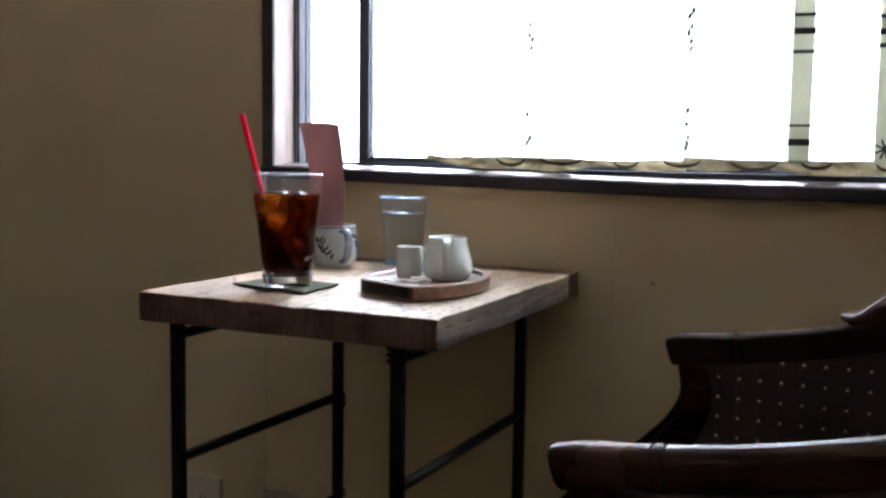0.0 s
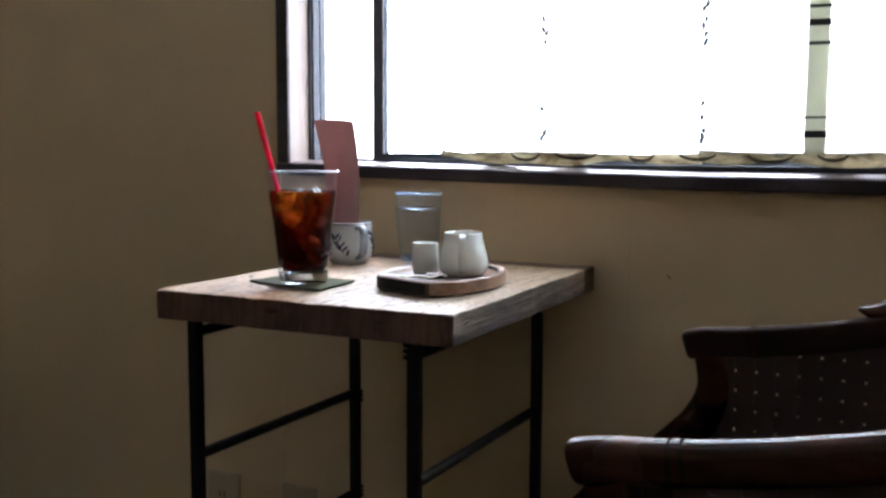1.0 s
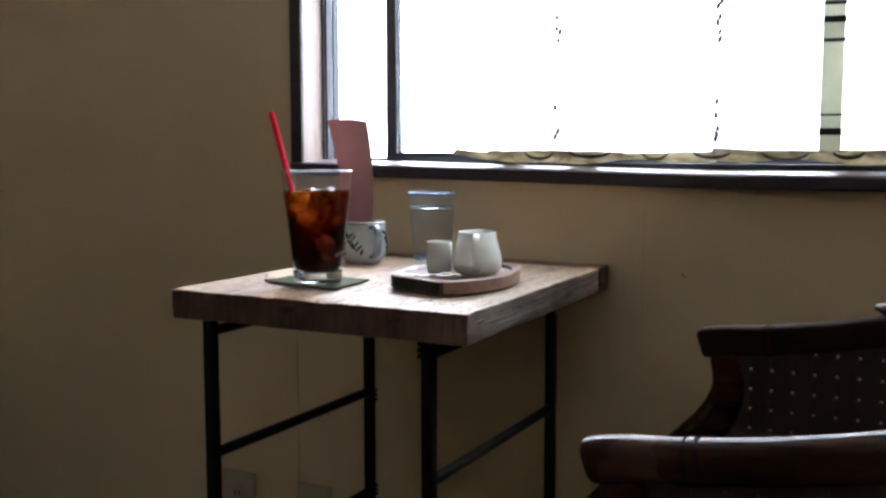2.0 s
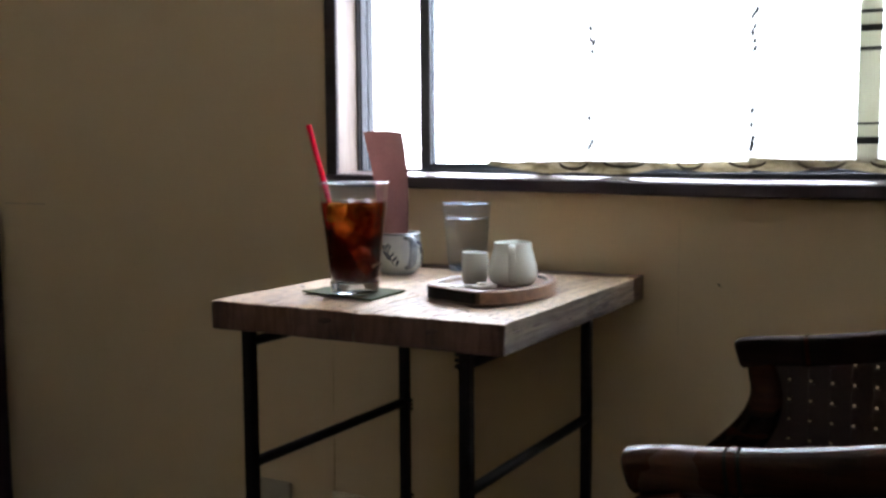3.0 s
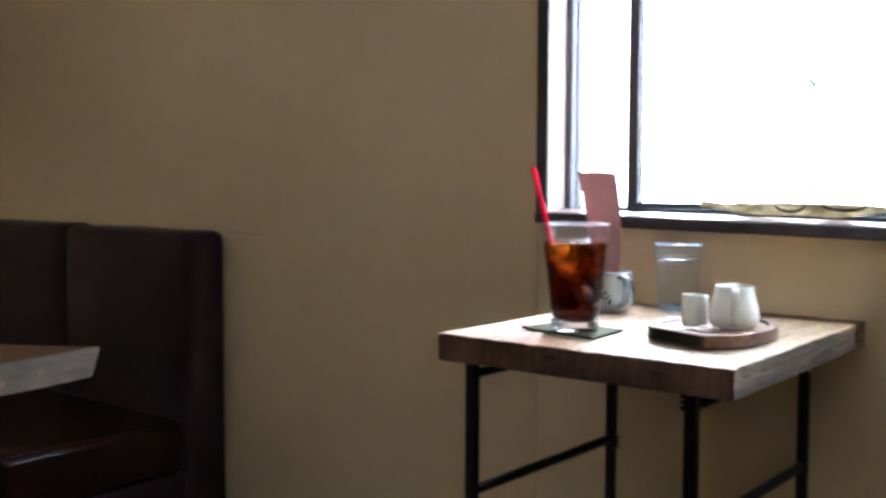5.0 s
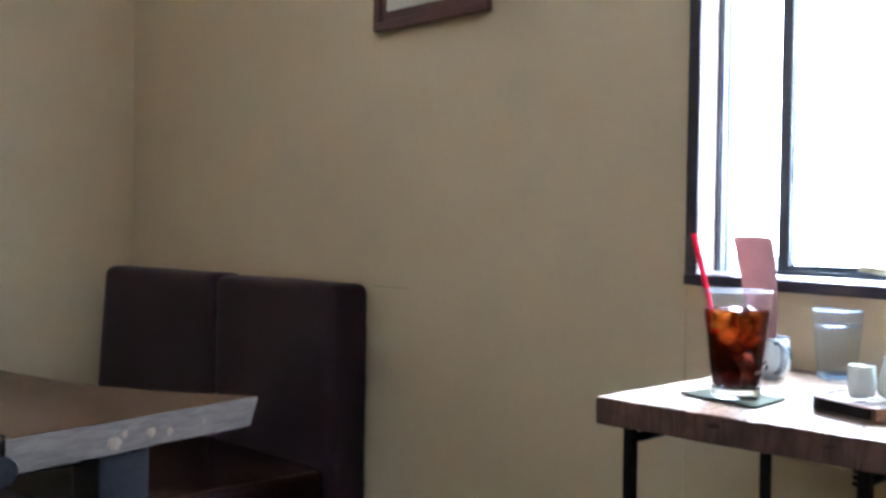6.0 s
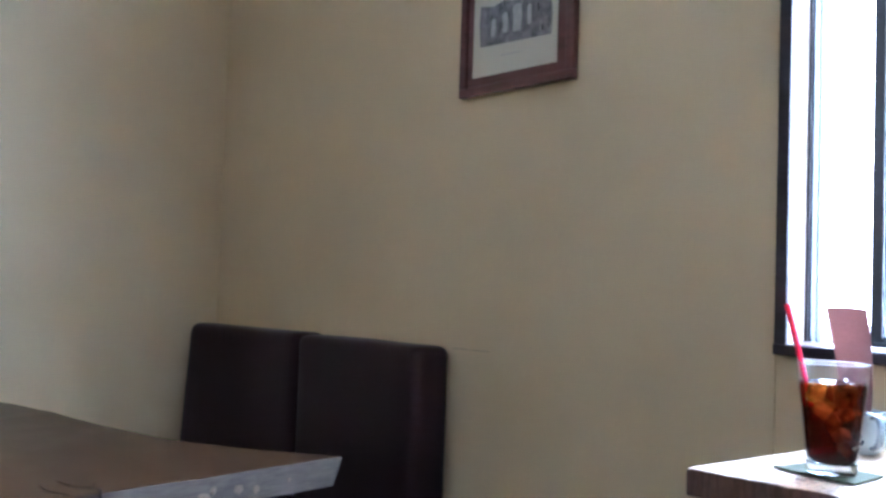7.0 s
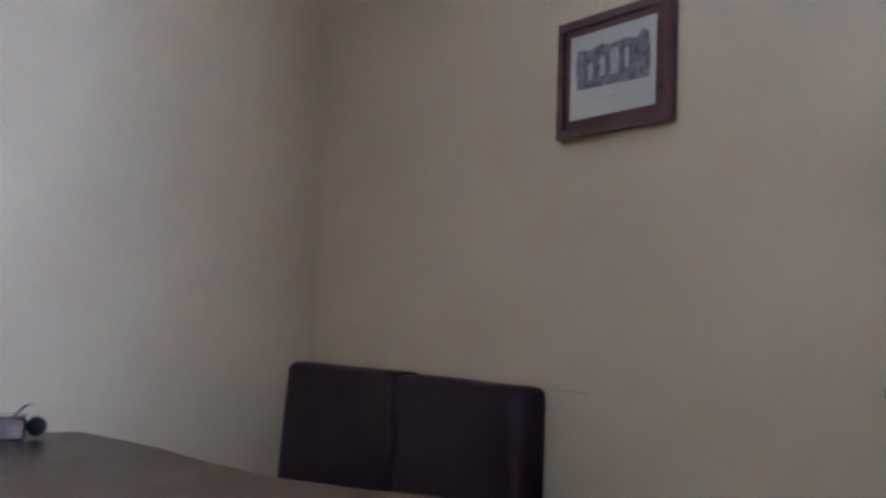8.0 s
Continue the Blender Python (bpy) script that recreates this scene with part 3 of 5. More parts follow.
sash(-0.746, 0.13, 1.657)
sash(0.03, WIN_R - 0.014, 1.63)


# ---- curtain ----
CUR_Y = 1.535


def hem_wave(x):
    return 0.0028 * math.sin(x * 21.0) + 0.002 * math.sin(x * 47.0 + 1.0)


def fold(x, z):
    return CUR_Y + 0.006 * math.sin(x * 38.0 + 0.4 * math.sin(z * 5)) + 0.002 * math.sin(x * 91.0)


def sheet(x0, x1, z0, z1, nx, nz, off=0.0, thick=0.0008, low=None):
    bm = bmesh.new()
    grid = {}
    for s in (0, 1):
        for i in range(nx + 1):
            for j in range(nz + 1):
                x = x0 + (x1 - x0) * i / nx
                zb = z0 + (low(x) if low else 0)
                z = zb + (z1 - zb) * j / nz
                grid[s, i, j] = bm.verts.new((x, fold(x, z) + off + s * thick, z))
    for i in range(nx):
        for j in range(nz):
            bm.faces.new([grid[0, a, b] for a, b in ((i, j), (i + 1, j), (i + 1, j + 1), (i, j + 1))])
            bm.faces.new([grid[1, a, b] for a, b in ((i, j), (i, j + 1), (i + 1, j + 1), (i + 1, j))])
    for i in range(nx):
        bm.faces.new((grid[0, i, 0], grid[1, i, 0], grid[1, i + 1, 0], grid[0, i + 1, 0]))
        bm.faces.new((grid[0, i, nz], grid[0, i + 1, nz], grid[1, i + 1, nz], grid[1, i, nz]))
    for j in range(nz):
        bm.faces.new((grid[0, 0, j], grid[0, 0, j + 1], grid[1, 0, j + 1], grid[1, 0, j]))
        bm.faces.new((grid[0, nx, j], grid[1, nx, j], grid[1, nx, j + 1], grid[0, nx, j + 1]))
    return bm


curtain = thing("cafe_curtain", (0.1, CUR_Y, 0.865), "white voile cafe curtain with a dark brush pattern and cream hem", "curtain")
part("cloth", sheet(-0.545, 0.86, 0.873, 1.74, 120, 10, low=hem_wave), VOILE, curtain, "sheer white backlit cloth", smooth=True)
def hem_sheet(x0, x1, z0, z1, off, seed, curl):
    """A rolled hem: uneven along both edges, its free end curling up."""
    bm = sheet(x0, x1, z0, z1, int((x1 - x0) / 0.008), 5, off=off, thick=0.003)
    for v in bm.verts:
        h = (v.co.z - z0) / (z1 - z0)
        x = v.co.x + seed
        v.co.z += (0.003 * math.sin(x * 21.0) + 0.002 * math.sin(x * 47.0 + 1.0)) * (1 - h)
        v.co.z += h * (0.0012 * math.sin(x * 17.0 + 2.0) + 0.0014 * noise.noise(Vector((x * 60, 0, 7))))
        end = max(0.0, (x0 + 0.07 - v.co.x) / 0.07)
        v.co.z += curl * end * end * (1.15 - 0.3 * h)
        v.co.y += 0.002 * math.sin(h * 3.1 + x * 50) - 0.003 * abs(noise.noise(Vector((x * 38, h * 2, 5))))
    return bm


part("hem", hem_sheet(-0.547, -0.128, 0.8585, 0.8745, -0.003, 0.0, 0.006), HEM, curtain, "cream and olive folded hem with dark arcs", smooth=True)
part("hem", hem_sheet(-0.132, 0.86, 0.859, 0.877, -0.0065, 3.1, 0.003), HEM, curtain, "cream and olive folded hem with dark arcs", smooth=True)
part("folded_strip", sheet(0.013, 0.041, 0.872, 1.72, 4, 10, off=-0.006), DENSE, curtain, "doubled cloth with black cross bands", smooth=True)
part("folded_strip", sheet(0.124, 0.15, 0.872, 1.72, 4, 10, off=-0.006), DENSE, curtain, "doubled cloth with black cross bands", smooth=True)
for x0, x1, z, h in ((0.015, 0.042, 1.076, 0.0045), (0.015, 0.042, 1.054, 0.0085), (0.015, 0.042, 1.026, 0.005), (0.0135, 0.041, 0.925, 0.003), (0.0135, 0.041, 0.902, 0.0095), (0.124, 0.15, 1.068, 0.005), (0.124, 0.15, 1.048, 0.008), (0.124, 0.15, 1.03, 0.006)):
    part("band", sheet(x0 - 0.0005, x1 + 0.0005, z - h / 2, z + h / 2, 3, 1, off=-0.0085, thick=0.001), THREAD, curtain)
rnd = random.Random(4)
for cx, zs in ((-0.368, (1.078, 1.062, 1.056, 1.043, 0.942, 0.905, 0.897)), (-0.128, (1.09, 1.082, 1.067, 1.058, 1.046, 1.035, 0.947, 0.927, 0.908, 0.9, 0.893))):
    for z in zs:
        a = rnd.uniform(-0.5, 0.5)
        x = cx + rnd.uniform(-0.004, 0.004) - (1.0 - z) * 0.012
        y = fold(x, z) - 0.003
        l = rnd.uniform(0.004, 0.0065)
        part("brush_mark", sweep([Vector((x - a * l, y, z - l)), Vector((x, y, z)), Vector((x + a * l, y, z + l))], 0.0004, lambda t: 0.0013 + 0.0022 * math.sin(math.pi * t), 8), THREAD, curtain)
for x, z, l in ((-0.243, 1.066, 0.004), (-0.25, 0.9, 0.005)):
    y = fold(x, z) - 0.0035
    part("brush_mark", sweep([Vector((x - 0.001, y, z - l)), Vector((x, y, z)), Vector((x + 0.0015, y, z + l))], 0.0004, lambda t: 0.0008 + 0.0014 * math.sin(math.pi * t), 8), TEAL, curtain, "small teal brush mark")
for k in range(1, 11):
    # arcs of large printed rings, cut off by the fold
    cx = -0.5 + 0.092 * k + 0.01 * (k % 2)
    r = 0.02 + 0.006 * (k % 3)
    pts = [Vector((cx + r * math.cos(a), 0, 0.8755 - (0.0095 + 0.003 * (k % 2)) * math.sin(a))) for a in [math.pi * (0.06 + 0.88 * j / 12) for j in range(13)]]
    for p in pts:
        p.y = fold(p.x, p.z) - (0.0078 if p.x < -0.128 else 0.0112)
    part("hem_arc", sweep(pts, 0.0005, lambda t: 0.0012 + 0.0014 * math.sin(math.pi * t), 8), ARC, curtain)
for ang in (20, 65, 110, 155):
    c, s = math.cos(radians(ang)) * 0.012, math.sin(radians(ang)) * 0.014
    part("star_stroke", sweep([Vector((0.137 - c, fold(0.137, 0.893) - 0.01, 0.893 - s)), Vector((0.137 + c, fold(0.137, 0.893) - 0.01, 0.893 + s))], 0.0005, 0.0014, 8), THREAD, curtain)
rail_bm = rod((WIN_L + 0.004, CUR_Y + 0.004, 1.745), (WIN_R - 0.004, CUR_Y + 0.004, 1.745), 0.006)
part("rod", rail_bm, BRONZE, curtain, "thin dark curtain rod", smooth=True)

# ---- wall outlets and picture ----
def outlet(x):
    o = thing("wall_outlet", (x, WALL_Y, 0.165), "ivory plastic wall socket plate below the table", "outlet", "low wall sockets")
    part("plate", box(x - 0.036, x + 0.036, WALL_Y - 0.009, WALL_Y, 0.165, 0.285, 0.003), PLATE, o)
    for z in (0.2, 0.245):
        part("socket", box(x - 0.012, x + 0.012, WALL_Y - 0.0115, WALL_Y - 0.009, z - 0.012, z + 0.012, 0.001), PLATE, o)
        for dx in (-0.005, 0.005):
            part("slot", box(x + dx - 0.001, x + dx + 0.001, WALL_Y - 0.0123, WALL_Y - 0.0115, z - 0.005, z + 0.005), GROOVE, o)


outlet(-0.973)
outlet(-0.806)

PX0, PX1, PZ0, PZ1 = -1.689, -1.323, 1.394, 1.683
picture = thing("framed_picture", (-1.49, WALL_Y, PZ0), "small engraving on pale paper in a red-brown wooden frame", "picture")
fw, pf = 0.022, 1.474
for x0, x1, z0, z1 in ((PX0, PX1, PZ0, PZ0 + fw), (PX0, PX1, PZ1 - fw, PZ1), (PX0, PX0 + fw, PZ0 + fw, PZ1 - fw), (PX1 - fw, PX1, PZ0 + fw, PZ1 - fw)):
    part("frame_rail", box(x0, x1, pf, WALL_Y - 0.001, z0, z1, 0.003), FRAMEWOOD, picture)
part("mount", box(PX0 + fw, PX1 - fw, pf + 0.009, pf + 0.014, PZ0 + fw, PZ1 - fw), FRAMEWOOD, picture, "flat red-brown inner border")
paper = part("print", box(PX0 + 0.043, PX1 - 0.052, pf + 0.006, pf + 0.0085, PZ0 + 0.044, PZ1 - 0.041), PAPER, picture, "pale paper with a grey engraving")
iy = pf + 0.0055
def flat_print(outline, depth):
    """A printed shape on the paper, drawn as x and z."""
    bm = slab(outline, 0, depth)
    for v in bm.verts:
        v.co = Vector((-1.511 + (v.co.x + 1.497) * 0.95, iy - v.co.z, v.co.y + 0.001))
    return bm


part("engraved_scene", flat_print([(-1.612, 1.508), (-1.5, 1.505), (-1.371, 1.502), (-1.369, 1.55), (-1.376, 1.606), (-1.396, 1.618), (-1.41, 1.598), (-1.45, 1.606), (-1.5, 1.6), (-1.53, 1.607), (-1.57, 1.598), (-1.614, 1.606), (-1.618, 1.56)], 0.0005), INK, paper, "dark grey engraved area")
for cx, z0, z1, w in ((-1.567, 1.528, 1.567, 0.009), (-1.526, 1.53, 1.575, 0.011), (-1.485, 1.528, 1.588, 0.017), (-1.444, 1.536, 1.58, 0.008)):
    part("pale_shape", flat_print([(cx - w * 0.8, z0), (cx + w * 0.7, z0), (cx + w, (z0 + z1) / 2), (cx + w * 0.8, z1), (cx - w * 0.2, z1 + 0.004), (cx - w, z1 - 0.006), (cx - w * 0.7, (z0 + z1) / 2)], 0.0009), INKPALE, paper)
rnd = random.Random(3)
for k in range(26):
    x, z = rnd.uniform(-1.6, -1.38), rnd.uniform(1.51, 1.595)
    part("hatching", flat_print([(x, z), (x + 0.002, z), (x + 0.004, z + rnd.uniform(0.01, 0.03)), (x + 0.002, z + 0.02)], 0.0007), rnd.choice((INKPALE, GROOVE, INK)), paper)
part("caption_bar", box(-1.55, -1.48, iy - 0.0004, iy + 0.0002, 1.478, 1.4805), INKPALE, paper)

pin = Vector((-1.517, WALL_Y - 0.008, 1.93))
part("pin", rod(pin + Vector((0, 0.008, 0)), pin - Vector((0, 0.004, 0)), 0.003, 10), STEEL, picture, "small steel wall pin", smooth=True)
for dx in (-0.05, 0.05):
    part("cord", rod(pin, (pin.x + dx, WALL_Y - 0.004, PZ1 - 0.012), 0.0007, 6), PAPERWHITE, picture, "thin pale hanging cord")

# ---- corner bench ----
SX0, SX1, SF, ST = LEFT_X + 0.006, -1.701, 1.378, 0.796
bench = thing("corner_bench", (-2.24, 1.25, 0), "dark brown leatherette bench with a two-panel back along the wall", "bench")


def cushion(x0, x1, y0, y1, z0, z1, r, puff=0.006):
    bm = box(x0, x1, y0, y1, z0, z1, r, 4)
    cut(bm, 0.06, "xz")
    cx, cz = (x0 + x1) / 2, (z0 + z1) / 2
    for v in bm.verts:
        u, w = (v.co.x - cx) / (x1 - x0) * 2, (v.co.z - cz) / (z1 - z0) * 2
        if v.co.y < y0 + r * 0.5:
            v.co.y -= puff * max(0, 1 - u * u) * max(0, 1 - w * w)
        v.co += noise.noise_vector(v.co * 6) * 0.002
    return bm


bm = cushion(SX0, -2.222, SF, WALL_Y - 0.003, 0.0, ST + 0.004, 0.03, 0.01)
for v in bm.verts:
    if v.co.y < WALL_Y - 0.02:
        v.co.y -= 0.009 * (-2.222 - v.co.x) / 0.6
    v.co.x += 0.046 * min(1.0, max(0.0, (v.co.z - 0.4) / 0.35)) * max(0.0, (-2.222 - v.co.x) / 0.66)
part("back_panel", bm, LEATHER, bench, smooth=True)
part("back_panel", cushion(-2.216, SX1, SF, WALL_Y - 0.003, 0.0, ST, 0.026, 0.008), LEATHER, bench, smooth=True)
part("seat", cushion(SX0, SX1, 0.93, SF - 0.012, 0.24, 0.37, 0.025), SEATSKIN, bench, "glossy dark brown seat pad", smooth=True)
part("plinth", box(SX0, SX1 - 0.01, 0.97, SF - 0.002, 0.0, 0.245, 0.004), LEATHER, bench)

# ---- long slab table by the bench ----
TZ, TT = 0.625, 0.052
edge_pts = [(-1.363, 0.938), (-1.382, 0.928), (-1.44, 0.885), (-1.512, 0.845), (-1.665, 0.775), (-1.809, 0.743), (-2.0, 0.721), (-2.192, 0.708), (-2.412, 0.672), (-2.546, 0.644), (-2.576, 0.623), (-2.579, 0.553), (-2.584, 0.153), (-2.565, -0.147), (-2.144, -0.169), (-1.665, -0.14), (-1.378, -0.144), (-1.244, -0.182), (-1.235, -0.122), (-1.249, 0.178), (-1.271, 0.418), (-1.285, 0.507), (-1.313, 0.657), (-1.338, 0.776)]
loop3 = smooth_path([(x, y, 0) for x, y in edge_pts + edge_pts[:1]], 5)[:-1]
outline = [(p.x, p.y) for p in loop3]
long_table = thing("slab_table", (-1.95, 0.35, 0), "long live-edge wooden slab table with a pale sawn end", "table")
bm = slab(outline, TZ - TT, TZ, 0.003)
for v in bm.verts:
    if v.co.z < TZ - TT + 0.01:
        v.co.x += (-1.95 - v.co.x) * 0.012
        v.co.y += (0.4 - v.co.y) * 0.02
    v.co += noise.noise_vector(Vector((v.co.x * 9, v.co.y * 9, 0))) * 0.002
top = part("tabletop", bm, SLAB, long_table, "brown wooden slab with curved natural edges")
top.data.materials.append(SAWN)
for poly in top.data.polygons:
    if abs(poly.normal.z) < 0.5 and poly.normal.x > 0.35:
        poly.material_index = 1
kx, ky = -1.276, 0.453
bm = lathe([(0.0, 0.0), (0.018, 0.0012), (0.026, 0.0005), (0.028, -0.006)], (0, 0, 0), 24)
for v in bm.verts:
    v.co = Vector((kx + 0.0035 + v.co.z, ky + v.co.x, TZ - 0.043 + v.co.y * 0.85))
part("knot", bm, IRON, top, "dark hollow knot in the sawn end", smooth=True)
part("crack", box(kx - 0.004, kx + 0.003, ky + 0.006, ky + 0.0085, TZ - 0.025, TZ + 0.0006), GROOVE, top)
for path, w in (([(kx - 0.003, ky + 0.007), (kx - 0.03, ky + 0.02), (kx - 0.05, ky + 0.016), (kx - 0.085, ky + 0.034)], 0.0011), ([(kx - 0.05, ky + 0.016), (kx - 0.075, ky - 0.004), (kx - 0.12, ky - 0.01)], 0.0008), ([(kx - 0.02, ky - 0.03), (kx - 0.06, ky - 0.045), (kx - 0.11, ky - 0.04)], 0.0009)):
    line = smooth_path([(x, y, TZ + 0.0005) for x, y in path], 6)
    part("crack", sweep(line, lambda t, w=w: w * (1.05 - t), 0.0006, 6, side=(0, 1, 0)), GROOVE, top, "hairline crack in the slab")
face_of_top = BVHTree.FromPolygons([v.co + base_of[top] for v in top.data.vertices], [p.vertices[:] for p in top.data.polygons])
for dy, dz, r in ((0.642, -0.028, 0.014), (0.66, -0.02, 0.007), (0.711, -0.024, 0.011), (0.751, -0.03, 0.008), (0.82, -0.026, 0.005)):
    hit = face_of_top.ray_cast(Vector((-1.1, dy, TZ + dz)), Vector((-1, 0, 0)))[0]
    bm = lathe([(0.0, 0.0005), (r * 0.6, 0.0004), (r, -0.0012)], (0, 0, 0), 16)
    for v in bm.verts:
        v.co *= 1 + 0.55 * noise.noise(v.co * 160 + Vector((dy * 90, 0, 0)))
        v.co = Vector((hit.x - 0.21 * v.co.x + v.co.z, dy + v.co.x, TZ + dz + v.co.y * 1.3))
    part("knot", bm, KNOTWOOD, top, "small yellow-brown knot", smooth=True)
for x0, y0 in ((-1.435, 0.63), (-1.435, 0.0), (-2.52, 0.47), (-2.52, 0.0)):
    part("leg", box(x0, x0 + 0.09, y0, y0 + 0.088, 0, TZ - TT + 0.002, 0.004), IRON, long_table, "black painted square leg")
for x0 in (-1.43, -2.505):
    part("cross_rail", box(x0, x0 + 0.03, 0.088, 0.47 if x0 < -2 else 0.63, TZ - TT - 0.03, TZ - TT + 0.001, 0.003), IRON, long_table)

# glass bowl with a spoon and a dark cone on the slab table
bx, by = -2.45, 0.436
bowl = thing("sugar_bowl", (bx, by, TZ), "small clear glass sugar bowl with a spoon on the slab table", "bowl")
ribbed = [(0.0, 0.001), (0.032, 0.001), (0.035, 0.004)]
for k in range(5):
    ribbed += [(0.0375, 0.006 + 0.009 * k), (0.039, 0.0105 + 0.009 * k)]
ribbed += [(0.036, 0.053), (0.039, 0.058), (0.0375, 0.0595), (0.0345, 0.054), (0.0355, 0.03), (0.0335, 0.007), (0.0, 0.005)]
part("glass", lathe(ribbed, (bx, by, TZ), 32), GLASS, bowl, "ribbed clear glass", smooth=True)
part("sugar", lathe([(0.0, 0.0055), (0.032, 0.0075), (0.034, 0.03), (0.0335, 0.04), (0.018, 0.043), (0.0, 0.046)], (bx, by, TZ), 24), SUGAR, bowl, "pinkish brown sugar", smooth=True)
part("spoon", sweep(smooth_path([(bx - 0.012, by + 0.0, TZ + 0.03), (bx + 0.008, by + 0.012, TZ + 0.06), (bx + 0.03, by + 0.03, TZ + 0.083), (bx + 0.045, by + 0.042, TZ + 0.088)], 6), lambda t: 0.002 + 0.002 * t, 0.001, 8), STEEL, bowl, "thin steel spoon handle", smooth=True)
cx, cy = -2.453, 0.5
cone = thing("pine_cone", (cx, cy, TZ), "small round blackish pine cone on the slab table", "ornament")
bm = bmesh.new()
bmesh.ops.create_icosphere(bm, subdivisions=2, radius=0.022, matrix=Matrix.Translation((cx, cy, TZ + 0.029)))
part("core", bm, BLACKBALL, cone, smooth=True)
rnd = random.Random(7)
scale_me = None
for k in range(70):
    z = 1 - 2 * (k + 0.5) / 70
    a = k * 2.39996
    d = Vector((math.sqrt(1 - z * z) * math.cos(a), math.sqrt(1 - z * z) * math.sin(a), z))
    q = d.to_track_quat("Z", "Y")
    if scale_me is None:
        bm = bmesh.new()
        bmesh.ops.create_cone(bm, cap_ends=True, segments=6, radius1=0.006, radius2=0.002, depth=0.01, matrix=Matrix.Diagonal((1, 0.7, 1, 1)))
        scale_me = mesh_of("scale", bm, BLACKBALL)
    ob = new("scale", scale_me)
    ob.parent = cone
    ob.matrix_local = Matrix.LocRotScale(Vector((0, 0, 0.029)) + d * 0.0205, q, None)

# ---- small cafe table ----
HX0, HX1, HY0, HY1, HZ, HT = -0.674, -0.268, 0.998, 1.484, 0.707, 0.036
small_table = thing("small_table", (-0.465, 1.23, 0), "small worn pine-topped table with black iron legs", "table")


# depth of the added strip that darkens the top where the sill shades it
BACK_SHADE = 0.04


def plank(x0, x1):
    bm = box(x0, x1, HY0, HY1 - BACK_SHADE, HZ - HT, HZ, 0.0022)
    cut(bm, 0.012, "xy")
    cut(bm, 0.008, "z")
    for v in bm.verts:
        n = noise.noise_vector(Vector((v.co.x * 14, v.co.y * 5, v.co.z * 30)))
        v.co += Vector((n.x * 0.0012, n.y * 0.0014, n.z * 0.0008))
        f = noise.noise_vector(Vector((v.co.x * 75, v.co.y * 40, v.co.z * 75)))
        if v.co.z > HZ - 0.005:
            # shallow hollows along the grain, ragged chips at the edges
            v.co.z -= max(0, noise.noise(Vector((v.co.x * 60, v.co.y * 9, 3)))) * 0.0011
            if v.co.y < HY0 + 0.004 or v.co.x > HX1 - 0.004 or v.co.x < HX0 + 0.004:
                v.co.z -= max(0, f.z) ** 1.5 * (0.005 if v.co.y < HY0 + 0.004 else 0.003)
                v.co.y += max(0, f.y) * 0.0016 if v.co.y < HY0 + 0.004 else 0
        if v.co.x > HX1 - 0.004:
            v.co.x -= max(0, noise.noise(Vector((7, v.co.y * 26, v.co.z * 50)))) * 0.004
    return bm


for x0, x1 in ((HX0, -0.4622), (-0.4618, HX1)):
    board = part("plank", plank(x0, x1), PINE, small_table, "worn brown pine board")
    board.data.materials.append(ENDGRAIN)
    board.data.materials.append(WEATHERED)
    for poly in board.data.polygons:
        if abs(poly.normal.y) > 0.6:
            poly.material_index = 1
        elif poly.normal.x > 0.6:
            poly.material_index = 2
bm = box(HX0 + 0.001, HX1 - 0.0015, HY1 - BACK_SHADE + 0.0004, HY1, HZ - HT, HZ + 0.0004, 0.002)
cut(bm, 0.012, "xy")
for v in bm.verts:
    v.co += noise.noise_vector(v.co * 24) * 0.0007
part("back_rail", bm, SHADEDPINE, small_table, "reddish back strip of the top, darkened for shade below the sill")
for x, y, r in ((-0.648, 1.153, 0.006), (-0.593, 1.026, 0.005), (-0.323, 1.362, 0.0068), (-0.334, 1.303, 0.004), (-0.5, 1.03, 0.004), (-0.345, 1.06, 0.004)):
    r *= 0.6
    bm = lathe([(0.0, -0.0002), (r * 0.8, -0.0002), (r, -0.0005), (r, -0.004)], (x, y, HZ + 0.0003), 14)
    part("nail_mark", bm, GROOVE, small_table, "dark nail hole")
rnd = random.Random(21)
for k in range(26):
    # splits and worm tracks along the grain, most of them by the worn front edge
    front = k < 17
    x = rnd.uniform(HX0 + 0.01, HX1 - 0.012)
    y = HY0 + (rnd.uniform(0.004, 0.05) if front else rnd.uniform(0.06, 0.42))
    length = rnd.uniform(0.006, 0.026)
    w = rnd.uniform(0.0006, 0.0018)
    bm = slab([(x, y), (x + w, y + length * 0.3), (x + w * 0.6, y + length), (x - w * 0.5, y + length * 0.6)], HZ - 0.003, HZ - 0.0001)
    part("split", bm, KNOTDARK, small_table, "dark split in the board")
for k in range(9):
    # gouges in the long edge that faces the room
    y, z = HY0 + 0.03 + 0.05 * k + rnd.uniform(-0.015, 0.015), HZ - rnd.uniform(0.006, 0.028)
    length, h = rnd.uniform(0.012, 0.04), rnd.uniform(0.0008, 0.0018)
    bm = slab([(y, z), (y + length * 0.4, z - h), (y + length, z), (y + length * 0.5, z + h)], HX1 - 0.004, HX1 + 0.0002)
    for v in bm.verts:
        v.co = Vector((v.co.z, v.co.x, v.co.y))
    part("split", bm, KNOTDARK, small_table)
